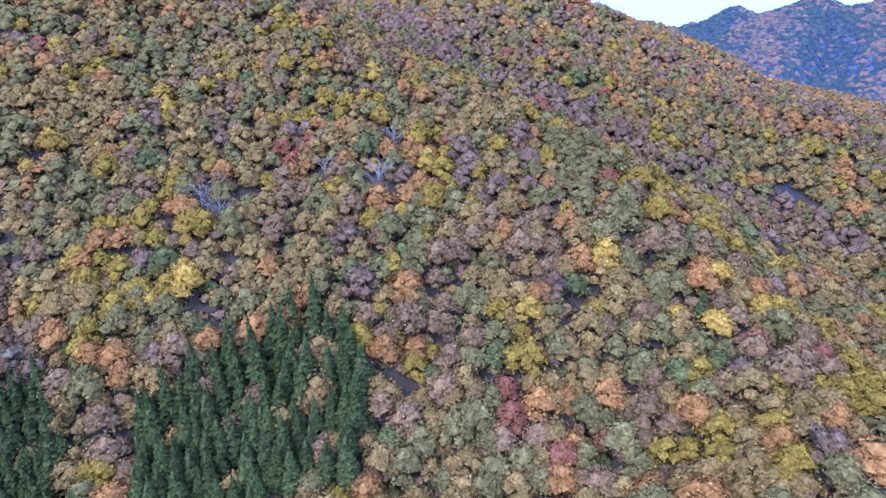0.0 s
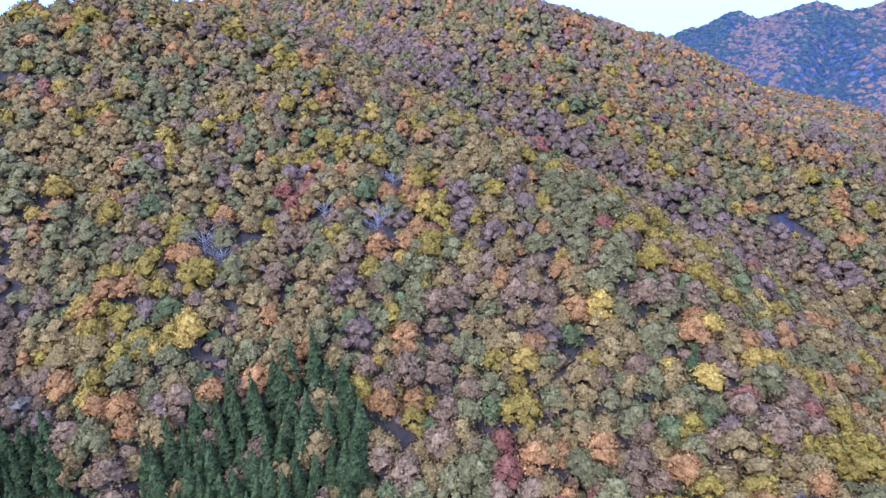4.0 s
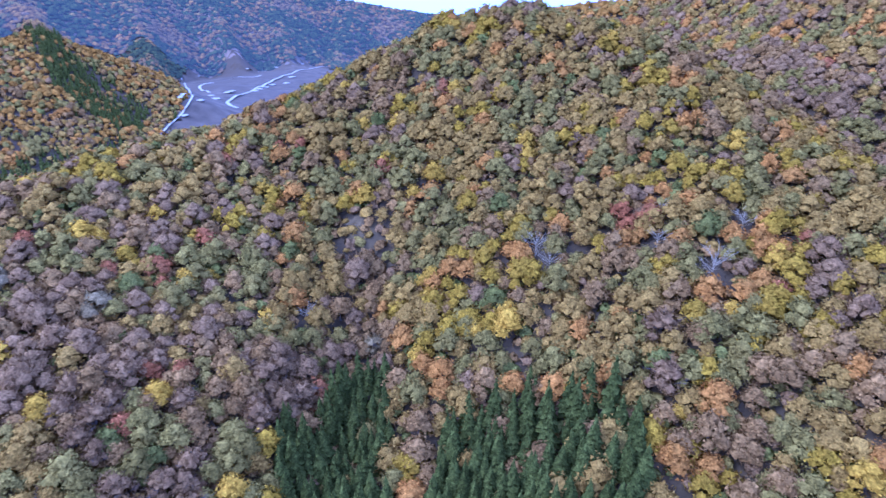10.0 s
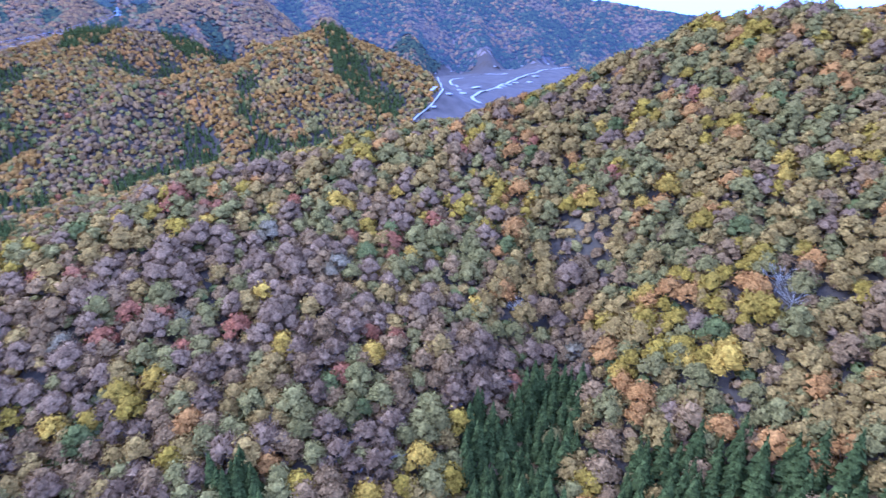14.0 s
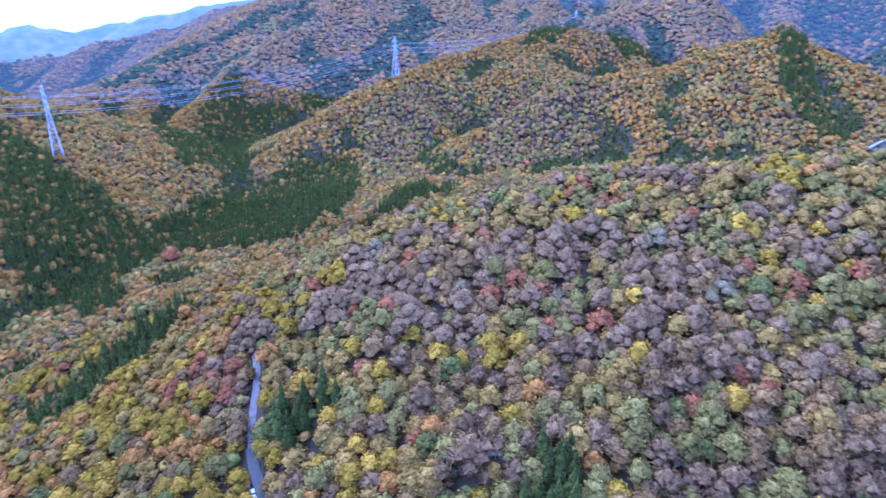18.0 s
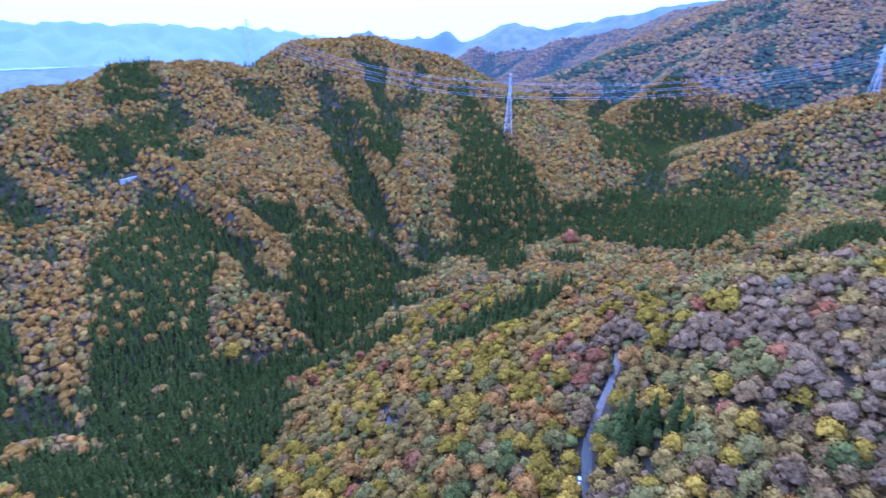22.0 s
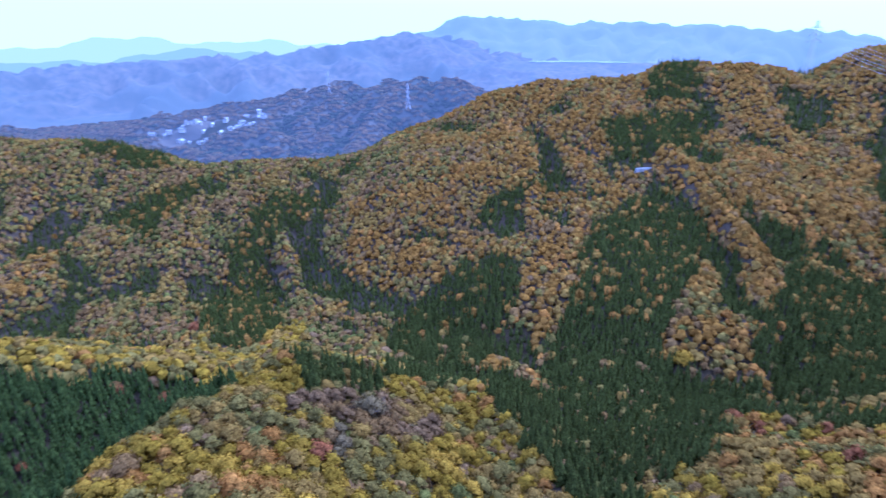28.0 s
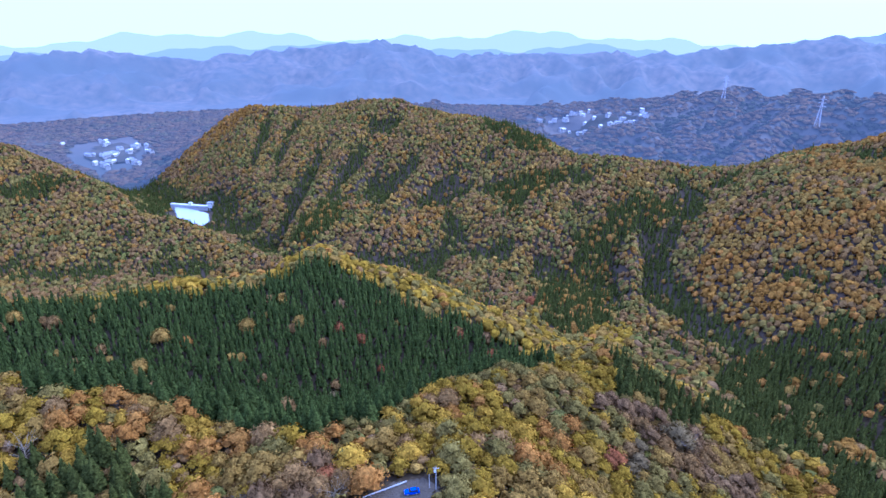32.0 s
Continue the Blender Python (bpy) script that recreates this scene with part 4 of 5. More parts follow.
def species_of(x, y, r):
    """Which kind of tree grows at each place: by stand, by hill and by drifts of noise."""
    n = len(x)
    zone = zone_of(x, y)
    b = np.degrees(np.arctan2(-x, y)) % 360
    d = np.hypot(x, y)
    u = r.uniform(0, 1, n)
    table = {
        # main slope, shoulder, front hills, opposite mountain, everything farther
        "main": "ochre .36 gold .12 olive .26 orange .09 brown .12 purple .03 red .010 yellow .022 green .02",
        "shoulder": "ochre .20 gold .10 olive .32 purple .16 brown .14 yellow .04 orange .03 red .015 green .02",
        "bare": "purple .46 brown .24 grey .02 ochre .11 red .03 yellow .015 olive .13",
        "field": "ochre .32 gold .28 olive .10 yellow .05 orange .16 brown .05 purple .02 red .015 green .02",
        "front": "gold .40 olive .26 ochre .18 yellow .10 orange .04 brown .02 green .01",
        "west": "brown .30 olive .30 ochre .18 green .10 purple .02 larch .06 cedar .04",
        "spur": "gold .30 ochre .30 orange .18 olive .08 yellow .08 brown .06",
        "behind": "ochre .24 olive .22 orange .12 brown .24 purple .14 gold .02 red .02",
        "gulch": "purple .46 brown .26 olive .20 ochre .08",
        "ridgeback": "brown .30 purple .26 orange .18 olive .18 larch .08",
        "quarryback": "cedar .74 larch .14 brown .08 ochre .04",
        "opposite": "ochre .26 olive .24 brown .22 larch .16 orange .08 purple .01 green .03",
        "larch": "larch .38 orange .10 ochre .22 brown .20 olive .10",
        "cedar": "cedar .93 ochre .03 brown .02 olive .02",
        "mixed": "cedar .86 larch .08 orange .03 ochre .03",
        "barefar": "brown .36 olive .26 purple .18 ochre .14 red .02 green .04",
        "plantation": "cypress .985 brown .005 ochre .01",
        "east": "cedar .66 brown .16 larch .18",
        "far": "brown .30 larch .30 orange .10 ochre .14 olive .10 purple .06",
    }
    key = np.full(n, "opposite", dtype="U12")
    key[(b > 188) & (b < 290)] = "west"
    key[(d > 1250)] = "far"
    key[(d > 640) & (b > 300) & (b < 355)] = "ridgeback"
    key[(d > 1350) & (b > 300) & (b < 352)] = "east"
    key[(d > 1350) & ((b > 352) | (b < 66))] = "quarryback"
    key[(d < 410) & ((b > 300) | (b < 50))] = "main"
    key[(d > 400) & (d < 640) & ((b > 300) | (b < 30))] = "behind"
    key[line_distance(GULLY, x, y) < 11 + 4 * waves(x, y, 40, 92)] = "gulch"
    key[line_distance(GULCH, x, y) < 26 + 8 * waves(x, y, 50, 91)] = "gulch"
    key[(d < 520) & (b >= 50) & (b < 112)] = "shoulder"
    key[(d < 420) & (b >= 112) & (b < 160)] = "field"
    key[(d < 380) & (b >= 160) & (b < 240)] = "front"
    key[(d < 300) & (b >= 236) & (b < 300)] = "spur"
    key[(d >= 300) & (d < 560) & (b >= 200) & (b < 290)] = "front"
    for zname in ("larch", "bare", "cedar", "plantation"):
        key[zone == zname] = zname
    key[(zone == "bare") & (d > 480)] = "barefar"
    key[(zone == "cedar") & (d > 480)] = "mixed"
    pick = np.zeros(n, int)
    for name, text in table.items():
        m = key == name
        if not m.any():
            continue
        words = text.split()
        ids = [NAMES.index(q) for q in words[::2]]
        p = np.array([float(q) for q in words[1::2]])
        drift = np.stack([np.exp((2.3 if name in ('east', 'quarryback') else 2.2 if name == 'far' else 1.35 if name in ('main', 'behind', 'shoulder') else 1.7) * waves(x[m], y[m], 260 if name in ('east', 'quarryback') else 170 if name == 'far' else 80 if name in ('opposite', 'larch', 'west') else 62, 50 + q)) for q in ids], 1) if name not in ("cedar", "plantation", "barefar", "mixed") else np.ones((m.sum(), len(ids)))
        p = p * drift
        p = np.cumsum(p / p.sum(1, keepdims=True), axis=1)
        pick[m] = np.array(ids)[np.minimum((u[m][:, None] > p).sum(1), len(ids) - 1)]
    step = 20 + 0.022 * d
    hollow = (sheet_height(x + step, y) + sheet_height(x - step, y) + sheet_height(x, y + step) + sheet_height(x, y - step) - 4 * sheet_height(x, y)) / step
    wild = (key == "west") | (key == "far") | (key == "opposite") | (key == "larch")
    shade = u[::-1]
    pick[wild & (shade < np.clip((hollow + 0.12 * waves(x, y, 120, 71) - 0.16) * 3.0, 0, 0.95))] = NAMES.index("cedar")
    pick[wild & (key != "west") & (hollow < -0.12) & (shade < np.clip((-hollow - 0.08) * 1.8, 0, 0.6))] = NAMES.index("larch")
    pick[(zone == "clearing") | (zone == "quarry")] = -1
    for ox, oy, orad in OPEN:
        pick[(x - ox) ** 2 + (y - oy) ** 2 < orad * orad] = -1
    return pick


def place(templates, x, y, z, r, scale, stretch=(0.64, 0.90), lean=0.4):
    """Vertices and triangles of one template set at many places; the template is picked at random."""
    which = r.randint(0, len(templates), len(x))
    out_v, out_f, out_n, owner, base = [], [], [], [], 0
    ang, s, h = r.uniform(0, 6.283, len(x)), scale * r.uniform(0.68, 1.30, len(x)), r.uniform(*stretch, len(x))
    # crowns crowd down the slope, so that the canopy follows it
    gx, gy = (sheet_height(x + 9, y) - sheet_height(x - 9, y)) / 18 * lean, (sheet_height(x, y + 9) - sheet_height(x, y - 9)) / 18 * lean
    for k, (v, f, nv) in enumerate(templates):
        m = np.where(which == k)[0]
        if not len(m):
            continue
        c, q = np.cos(ang[m])[:, None], np.sin(ang[m])[:, None]
        px = (v[:, 0] * c - v[:, 1] * q) * s[m][:, None] + x[m][:, None]
        py = (v[:, 0] * q + v[:, 1] * c) * s[m][:, None] + y[m][:, None]
        pz = v[None, :, 2] * (s[m] * h[m])[:, None] + z[m][:, None]
        pz += (px - x[m][:, None]) * gx[m][:, None] + (py - y[m][:, None]) * gy[m][:, None]
        out_v.append(np.stack([px, py, pz], -1).reshape(-1, 3))
        nx, ny = nv[:, 0] * c - nv[:, 1] * q, nv[:, 0] * q + nv[:, 1] * c
        nz = np.broadcast_to(nv[None, :, 2], nx.shape)
        out_n.append(unit(np.stack([nx - nz * gx[m][:, None], ny - nz * gy[m][:, None], nz], -1).reshape(-1, 3)))
        out_f.append((f[None] + (np.arange(len(m)) * len(v))[:, None, None] + base).reshape(-1, 3))
        owner.append(np.repeat(m, len(f)))
        base += len(m) * len(v)
    return np.concatenate(out_v), np.concatenate(out_f), np.concatenate(owner), np.concatenate(out_n)


def forest(name, label, x, y, z, kind, r, sets, materials, scale, stretch=(0.64, 0.90)):
    """One joined stretch of wood: broadleaf, bare and conifer templates by the kind of each tree."""
    cone, bare = [NAMES.index(k) for k in ("cedar", "cypress")], [NAMES.index(k) for k in ("purple", "grey")]
    group = np.where(np.isin(kind, cone), 2, np.where(np.isin(kind, bare), 1, 0))
    vs, fs, ms, ns, base = [], [], [], [], 0
    if len(sets) > 3:
        group = group + 3 * (np.hypot(x, y) > 245)
    for g in range(len(sets)):
        m = group == g
        if not m.any():
            continue
        spire = g % 3 == 2 and sets[2] is not FAR
        size = (0.86 if name == "plantation_forest" else 0.74 if len(sets) > 3 else 0.92) if spire else 1.16 if g % 3 == 1 else 1.0
        v, f, o, nv = place(sets[g], x[m], y[m], z[m] - 0.5, r, scale * size, (0.74, 1.05) if spire else stretch, 0.0 if spire else 0.4)
        vs.append(v)
        ns.append(nv)
        fs.append(f + base)
        ms.append(kind[m][o])
        base += len(v)
    v, f, m = np.concatenate(vs), np.concatenate(fs), np.concatenate(ms)
    ob = new(name, flat_mesh(name, v, f.ravel(), 3, materials, m, True, np.concatenate(ns)))
    tagged(ob, label, "forest", kind="stuff")
    print(name, len(x), "trees", len(f), "triangles")
    return ob


THINGS = []
TELL_NAME = dict(ochre="oak", gold="oak", olive="chestnut", yellow="maple", orange="maple", red="maple", brown="beech", purple="bare", grey="bare", green="holm", larch="larch", cedar="cedar", cypress="cypress")


def wood(name, label, lo, hi, step, seed, sets, materials, scale, b0=None, b1=None, singles=0.0, close=True, stretch=(0.64, 0.90)):
    """A wood between two distances and two bearings. Conifer stands grow closer. Trees nearer than `singles` are kept as things."""
    found = []
    for pack, pitch in ((0, step), (1, step * 0.72)):
        if pack and not close:
            continue
        x, y, z, r = spread_points(lo, hi, pitch, seed + 40 * pack)
        if b0 is not None:
            b = np.degrees(np.arctan2(-x, y)) % 360
            m = ((b - b0) % 360) < ((b1 - b0) % 360)
            x, y, z = x[m], y[m], z[m]
        k = species_of(x, y, r)
        packed = np.isin(zone_of(x, y), ["cedar", "plantation"]) if close else np.zeros(len(x), bool)
        m = (k >= 0) & (packed == bool(pack))
        found.append((x[m], y[m], z[m], k[m]))
    x, y, z, k = [np.concatenate(q) for q in zip(*found)]
    near, count = np.hypot(x, y) < singles, {}
    for q in np.argsort(np.hypot(x, y)):
        kind = TELL_NAME[NAMES[k[q]]]
        count[kind] = count.get(kind, 0) + 1
        if near[q] and count[kind] <= 85:
            THINGS.append((x[q], y[q], z[q], int(k[q]), scale, name))
        else:
            near[q] = False
    m = ~near
    return forest(name, label, x[m], y[m], z[m], k[m], r, sets, materials, scale, stretch)


near_sets, mid_sets, far_sets = (NEAR, TWIGGY, CONE, NEAR_B, TWIGGY_B, CONE_B), (MIDDLE, TWIGGY_MID, CONE_MID), (FAR, FAR, FAR)
wood("main_slope_forest", "dense autumn wood of ochre, olive and orange crowns on the steep slope", 60, 430, 6.3, 11, near_sets, LEAF, 1.54, 310, 52, singles=185)
wood("shoulder_forest", "autumn wood of olive crowns and bare purple-grey trees on the shoulder", 60, 430, 6.8, 12, near_sets, LEAF, 1.54, 52, 112, singles=195)
wood("field_forest", "golden autumn wood on the gentle spur above the valley", 60, 430, 6.6, 13, near_sets, LEAF, 1.46, 112, 160, singles=195)
wood("front_forest", "yellow-green oak wood and dark conifers on the front hills", 60, 300, 6.0, 14, near_sets, LEAF, 1.36, 160, 310, singles=190)
wood("hollow_forest", "autumn wood in the hollow far below the ridge crests", 2, 60, 7.4, 23, (NEAR_B, TWIGGY_B, CONE_B), LEAF, 1.6)
wood("plantation_forest", "green plantation cypresses under a golden crest", 300, 520, 5.9, 19, mid_sets, LEAF, 1.28, 160, 310)
wood("back_hill_forest", "autumn wood of ochre, olive and russet crowns on the hill behind", 430, 640, 6.6, 25, (NEAR_B, TWIGGY_B, CONE_B), LEAF, 1.50, 310, 32)
wood("valley_forest", "mixed autumn wood with conifer strips across the valley", 430, 760, 6.2, 15, mid_sets, LEAF, 1.24, 32, 160, stretch=(0.66, 0.95))
wood("opposite_forest", "orange larches, bare trees and dark conifer strips on the opposite mountain", 520, 1350, 5.6, 16, mid_sets, LEAF, 1.04, 112, 275, stretch=(0.70, 1.05))
wood("ridge_forest", "autumn wood with dark conifer gullies on the ridges behind", 640, 1350, 6.8, 17, mid_sets, LEAF, 1.28, 310, 112, stretch=(0.64, 0.92))
wood("spur_forest", "orange-brown wood with conifer gullies on the high spurs", 1350, 1720, 7.6, 21, far_sets, LEAF_THIN_HAZE, 1.65, 352, 150, close=False, stretch=(0.56, 0.84))
wood("distant_forest", "hazy autumn wood on the distant mountains", 1720, 2450, 10.0, 18, far_sets, LEAF_HALF_HAZE, 2.15, 352, 150, close=False, stretch=(0.50, 0.75))
wood("peak_forest", "blue hazy conifers and russet patches on the distant peaks", 1350, 2450, 9.0, 27, far_sets, LEAF_HALF_HAZE, 1.9, 305, 352, close=False, stretch=(0.55, 0.85))
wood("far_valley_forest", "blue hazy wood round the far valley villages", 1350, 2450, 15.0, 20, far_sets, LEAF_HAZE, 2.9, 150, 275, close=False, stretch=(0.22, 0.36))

# ---- undergrowth: low shrubs and saplings that close the gaps between the crowns ----
x, y, z, r = spread_points(70, 330, 5.0, 61)
k = species_of(x, y, r)
bb = np.degrees(np.arctan2(-x, y)) % 360
keep = ((k >= 0) | ((zone_of(x, y) == "clearing") & (r.uniform(0, 1, len(x)) < 0.8))) & ~((bb > 160) & (bb < 310) & (zone_of(x, y) == "plantation"))
x, y, z, k = x[keep], y[keep], z[keep], k[keep]
kinds = np.array([NAMES.index(q) for q in ("brown", "purple", "olive", "brown", "green", "ochre")])
sapling = [dome_crown(r, 5, 5, 1.0, 3.0, 2.4) for _ in range(6)]
v, f, o, nv = place(sapling, x, y, z - 0.3, r, 0.95, (0.6, 1.0))
shrubs = new("undergrowth", flat_mesh("undergrowth", v, f.ravel(), 3, LEAF, kinds[r.randint(0, 6, len(x))][o], True, nv))
tagged(shrubs, "low brown and olive undergrowth between the tree crowns", "shrubs", kind="stuff")

# ---- trees near enough to be told apart ----
def tri_mesh(name, vf, mat):
    return flat_mesh(name, vf[0], np.asarray(vf[1]).ravel(), 3, [mat], None, len(vf) > 2, vf[2] if len(vf) > 2 else None)


def part(name, vf, mat, parent, label=""):
    """One mesh under a thing or a part; vf is vertices and triangles, or a ready mesh."""
    me = vf if isinstance(vf, bpy.types.Mesh) else tri_mesh(name, vf, mat)
    ob = new(name, me)
    ob.parent = parent
    return tagged(ob, label)


TELL = {
    "ochre": ("oak_tree", "broad oak with ochre autumn leaves"), "olive": ("chestnut_tree", "broad chestnut with olive-green leaves turning brown"),
    "gold": ("oak_tree", "dense oak with golden-green autumn leaves"), "yellow": ("maple_tree", "bright yellow autumn tree with a rounded crown"), "orange": ("maple_tree", "orange autumn maple with a rounded crown"),
    "red": ("maple_tree", "dull red autumn maple with a small crown"), "brown": ("beech_tree", "brown-leaved beech late in autumn"),
    "purple": ("bare_tree", "leafless tree with a haze of purple-brown twigs"), "grey": ("bare_tree", "leafless tree with pale silvery twigs"),
    "green": ("holm_oak", "still green broadleaf tree among autumn trees"), "larch": ("larch_tree", "orange larch in autumn colour"),
    "cedar": ("cedar_tree", "tall dark green cedar with a pointed top"), "cypress": ("cypress_tree", "dense green plantation cypress"),
}
WHERE = {"main_slope_forest": "on the steep slope", "shoulder_forest": "on the wooded shoulder", "field_forest": "on the gentle spur", "front_forest": "on the front hill"}
hero_trunk, hero_bare = tri_mesh("trunk", TRUNK, BARK), tri_mesh("trunk", prism((0, 0, -1.5), (0, 0, 6.5), 0.30, 0.10), BARK)
hero_limbs = [tri_mesh("branchwork", limbs(rnd, 4.2, 3.2, 7, 0.11), BARK) for _ in range(3)]
hero_crown = {}
for sp, mat in zip(NAMES, LEAF):
    shapes = HERO_CONE if sp in ("cedar", "cypress") else HERO_TWIGGY if sp in ("purple", "grey") else HERO
    hero_crown[sp] = [tri_mesh("crown", v, mat) for v in shapes]
single = np.random.RandomState(91)


def plant(sp, x, y, z, scale, where):
    name, tell = TELL[sp]
    root = new(name)
    s = scale * single.uniform(0.86, 1.24) * (0.74 if sp in ("cedar", "cypress") else 1.12 if sp in ("purple", "grey") else 1.0)
    root.matrix_basis = Matrix.LocRotScale((x, y, z - 0.5), Euler((0, 0, single.uniform(0, 6.28))), (s, s, s * single.uniform(0.68, 0.92) * (1.10 if sp in ("cedar", "cypress") else 1.0)))
    bare = sp in ("purple", "grey")
    part("trunk", hero_bare if bare else hero_trunk, None, root)
    if bare:
        part("branchwork", hero_limbs[single.randint(3)], None, root)
    part("crown", hero_crown[sp][single.randint(len(hero_crown[sp]))], None, root)
    plural = {"oak_tree": "oaks", "chestnut_tree": "chestnuts", "beech_tree": "beeches", "holm_oak": "green oaks", "maple_tree": "bright maples", "bare_tree": "bare trees", "larch_tree": "larches", "cedar_tree": "cedars", "cypress_tree": "cypresses"}[name]
    return tagged(root, tell + " " + where, "tree", plural + " " + where)


for x, y, z, k, scale, name in THINGS:
    plant(NAMES[k], x, y, z, scale, WHERE[name])

# trees that stand out by colour, and dead white ones
white_trunk = tri_mesh("trunk", prism((0, 0, -1.5), (0, 0, 8.0), 0.22, 0.06), PALE_BARK)
white_limbs = [tri_mesh("branchwork", limbs(rnd, 6.4, 5.0, 16, 0.085, 4), PALE_BARK) for _ in range(3)]
for sp, x, y, size in LONE:
    z = float(ground_height(x, y))
    if sp == "white":
        root = new("dead_tree")
        root.matrix_basis = Matrix.LocRotScale((x, y, z), Euler((0, 0, single.uniform(0, 6.28))), (size * 0.95, size * 0.95, size * 0.95))
        part("trunk", white_trunk, None, root)
        part("branchwork", white_limbs[single.randint(3)], None, root)
        tagged(root, "dead white tree with bare forked limbs among autumn crowns", "tree", "dead white trees")
    else:
        plant(sp, x, y, z, size * 1.35, "among other trees")

# ---- quarry, roads, fields and water ----
def patch(name, outline, lift, step, mat, label, category, kind="structure", level=None):
    """A sheet that follows the ground inside an outline."""
    poly = np.array(outline, float)
    (x0, y0), (x1, y1) = poly.min(0), poly.max(0)
    gx, gy = np.meshgrid(np.arange(x0, x1 + step, step), np.arange(y0, y1 + step, step))
    gz = ground_height(gx, gy) + lift if level is None else np.full(gx.shape, float(level))
    ok = inside(poly, gx, gy).astype(int)
    nx = gx.shape[1]
    faces = []
    for a in range(gx.shape[0] - 1):
        for b in range(nx - 1):
            if ok[a, b] + ok[a, b + 1] + ok[a + 1, b] + ok[a + 1, b + 1] >= 3:
                faces.append((a * nx + b, a * nx + b + 1, (a + 1) * nx + b + 1, (a + 1) * nx + b))
    ob = new(name, flat_mesh(name, np.stack([gx, gy, gz], -1).reshape(-1, 3), np.array(faces).ravel(), 4, [mat], None, True))
    return tagged(ob, label, category, kind=kind)


def ribbon(name, line, width, lift, mat, label, category, sag=0.0):
    """A road or track: a strip along a smoothed line, draped on the ground."""
    pts = np.array(line, float)
    for _ in range(3):
        mid = np.empty((2 * len(pts) - 2, 2))
        mid[0::2], mid[1::2] = pts[:-1] * 0.75 + pts[1:] * 0.25, pts[:-1] * 0.25 + pts[1:] * 0.75
        pts = np.concatenate([pts[:1], mid, pts[-1:]])
    d = np.gradient(pts, axis=0)
    n = np.stack([-d[:, 1], d[:, 0]], 1) / np.linalg.norm(d, axis=1, keepdims=True)
    rows = []
    for q in (-0.5, -0.17, 0.17, 0.5):
        p = pts + n * width * q
        rows.append(np.column_stack([p, ground_height(p[:, 0], p[:, 1]) + lift]))
    v = np.stack(rows, 1)
    v[:, :, 2] = v[:, :, 2].max(1, keepdims=True)
    m = len(pts)
    faces = [(a * 4 + b, a * 4 + b + 1, a * 4 + b + 5, a * 4 + b + 4) for a in range(m - 1) for b in range(3)]
    return tagged(new(name, flat_mesh(name, v.reshape(-1, 3), np.array(faces).ravel(), 4, [mat], None, True)), label, category, kind="structure")


pit = [s[1] for s in STANDS if s[0] == "quarry"][0]
patch("quarry_floor", pit, 3.0, 22, QUARRY_EARTH, "bare grey-brown quarry floor crossed by pale tracks", "quarry")
for wide, line in (
        (3, [(-752, 442), (-787, 491), (-821, 550), (-873, 572), (-1292, 845), (-1407, 910)]),
        (5, [(-1022, 716), (-1139, 772), (-1173, 807), (-1179, 841)]),
        (7, [(-1252, 923), (-1194, 934), (-1202, 995)]),
        (6, [(-1303, 1035), (-1378, 1170)]),
        (6, [(-1458, 985), (-1461, 1030), (-1407, 1031)]),
        (6, [(-1013, 834), (-1085, 928), (-1148, 1026), (-1243, 1189), (-1216, 1245)]),
        (6, [(-822, 625), (-845, 621), (-906, 672), (-977, 763), (-1022, 841)]),
        (7, [(-820, 522), (-832, 540)]),
        (9, [(-966, 712), (-992, 750)])):
    ribbon("quarry_track", line, wide, 4.0, QUARRY_TRACK, "pale gravel haul track winding over the quarry floor", "track")
heap_rnd = np.random.RandomState(5)
for x, y in [(-978, 688), (-814, 553), (-791, 507), (-1001, 823), (-1020, 850), (-1047, 936), (-1332, 1258), (-1354, 1180), (-978, 730), (-906, 645), (-996, 804), (-1431, 975), (-1115, 1015), (-1028, 878)]:
    v, f3, _ = dome_crown(heap_rnd, 8, 0, 1.0, heap_rnd.uniform(6, 10), 2.0)
    heap = new("gravel_heap", tri_mesh("gravel_heap", (v, f3), QUARRY_TRACK))
    heap.location = (x, y, float(ground_height(x, y)) + 1.5)
    tagged(heap, "heap of pale gravel on the quarry floor", "heap", "gravel heaps in the quarry")

ribbon("road", ROAD[:5], 4.2, 0.5, ASPHALT, "narrow grey asphalt forest road on the spur", "road")
ribbon("dirt_track", ROAD[4:], 3.0, 0.45, DIRT, "pale dirt track going on from the forest road", "track")
ribbon("lane", LANE[:3], 3.0, 0.5, ASPHALT, "narrow asphalt lane between autumn trees", "road")
ribbon("river_road", [(108, 139), (118, 143), (128, 149), (140, 156)], 4.0, 0.6, ASPHALT, "short stretch of grey road below the ridge", "road")
ribbon("scree", [(173, 276), (184, 290), (190, 302), (196, 312)], 8.0, 0.8, plain("dark_rock", (0.048, 0.042, 0.036), 0.9, scale=0.4), "dark bare rock face in a gap of the wood", "rock")
patch("hollow_clearing", [s[1] for s in STANDS if s[0] == "clearing"][0], 0.5, 3, DRY_GRASS, "small grassy clearing in the hollow of the slope", "clearing")
patch("car_park", [(101, -79), (98, -92), (90, -99), (82, -97), (79, -86), (88, -77)], 0.35, 1.2, CAR_PARK_GRAVEL, "gravelled car park on the ridge", "car park")
patch("reservoir", [(984, -420), (950, -432), (905, -442), (868, -424), (850, -398), (885, -388), (930, -398)], 0, 3, WATER, "still reservoir behind the dam, reflecting the white sky", "water", level=76.0)
patch("far_lake", [(-160, -3075), (-400, -3060), (-640, -3020), (-690, -3110), (-420, -3180), (-170, -3190)], 0, 30, WATER, "bright distant lake between blue hills", "water", level=149.0)
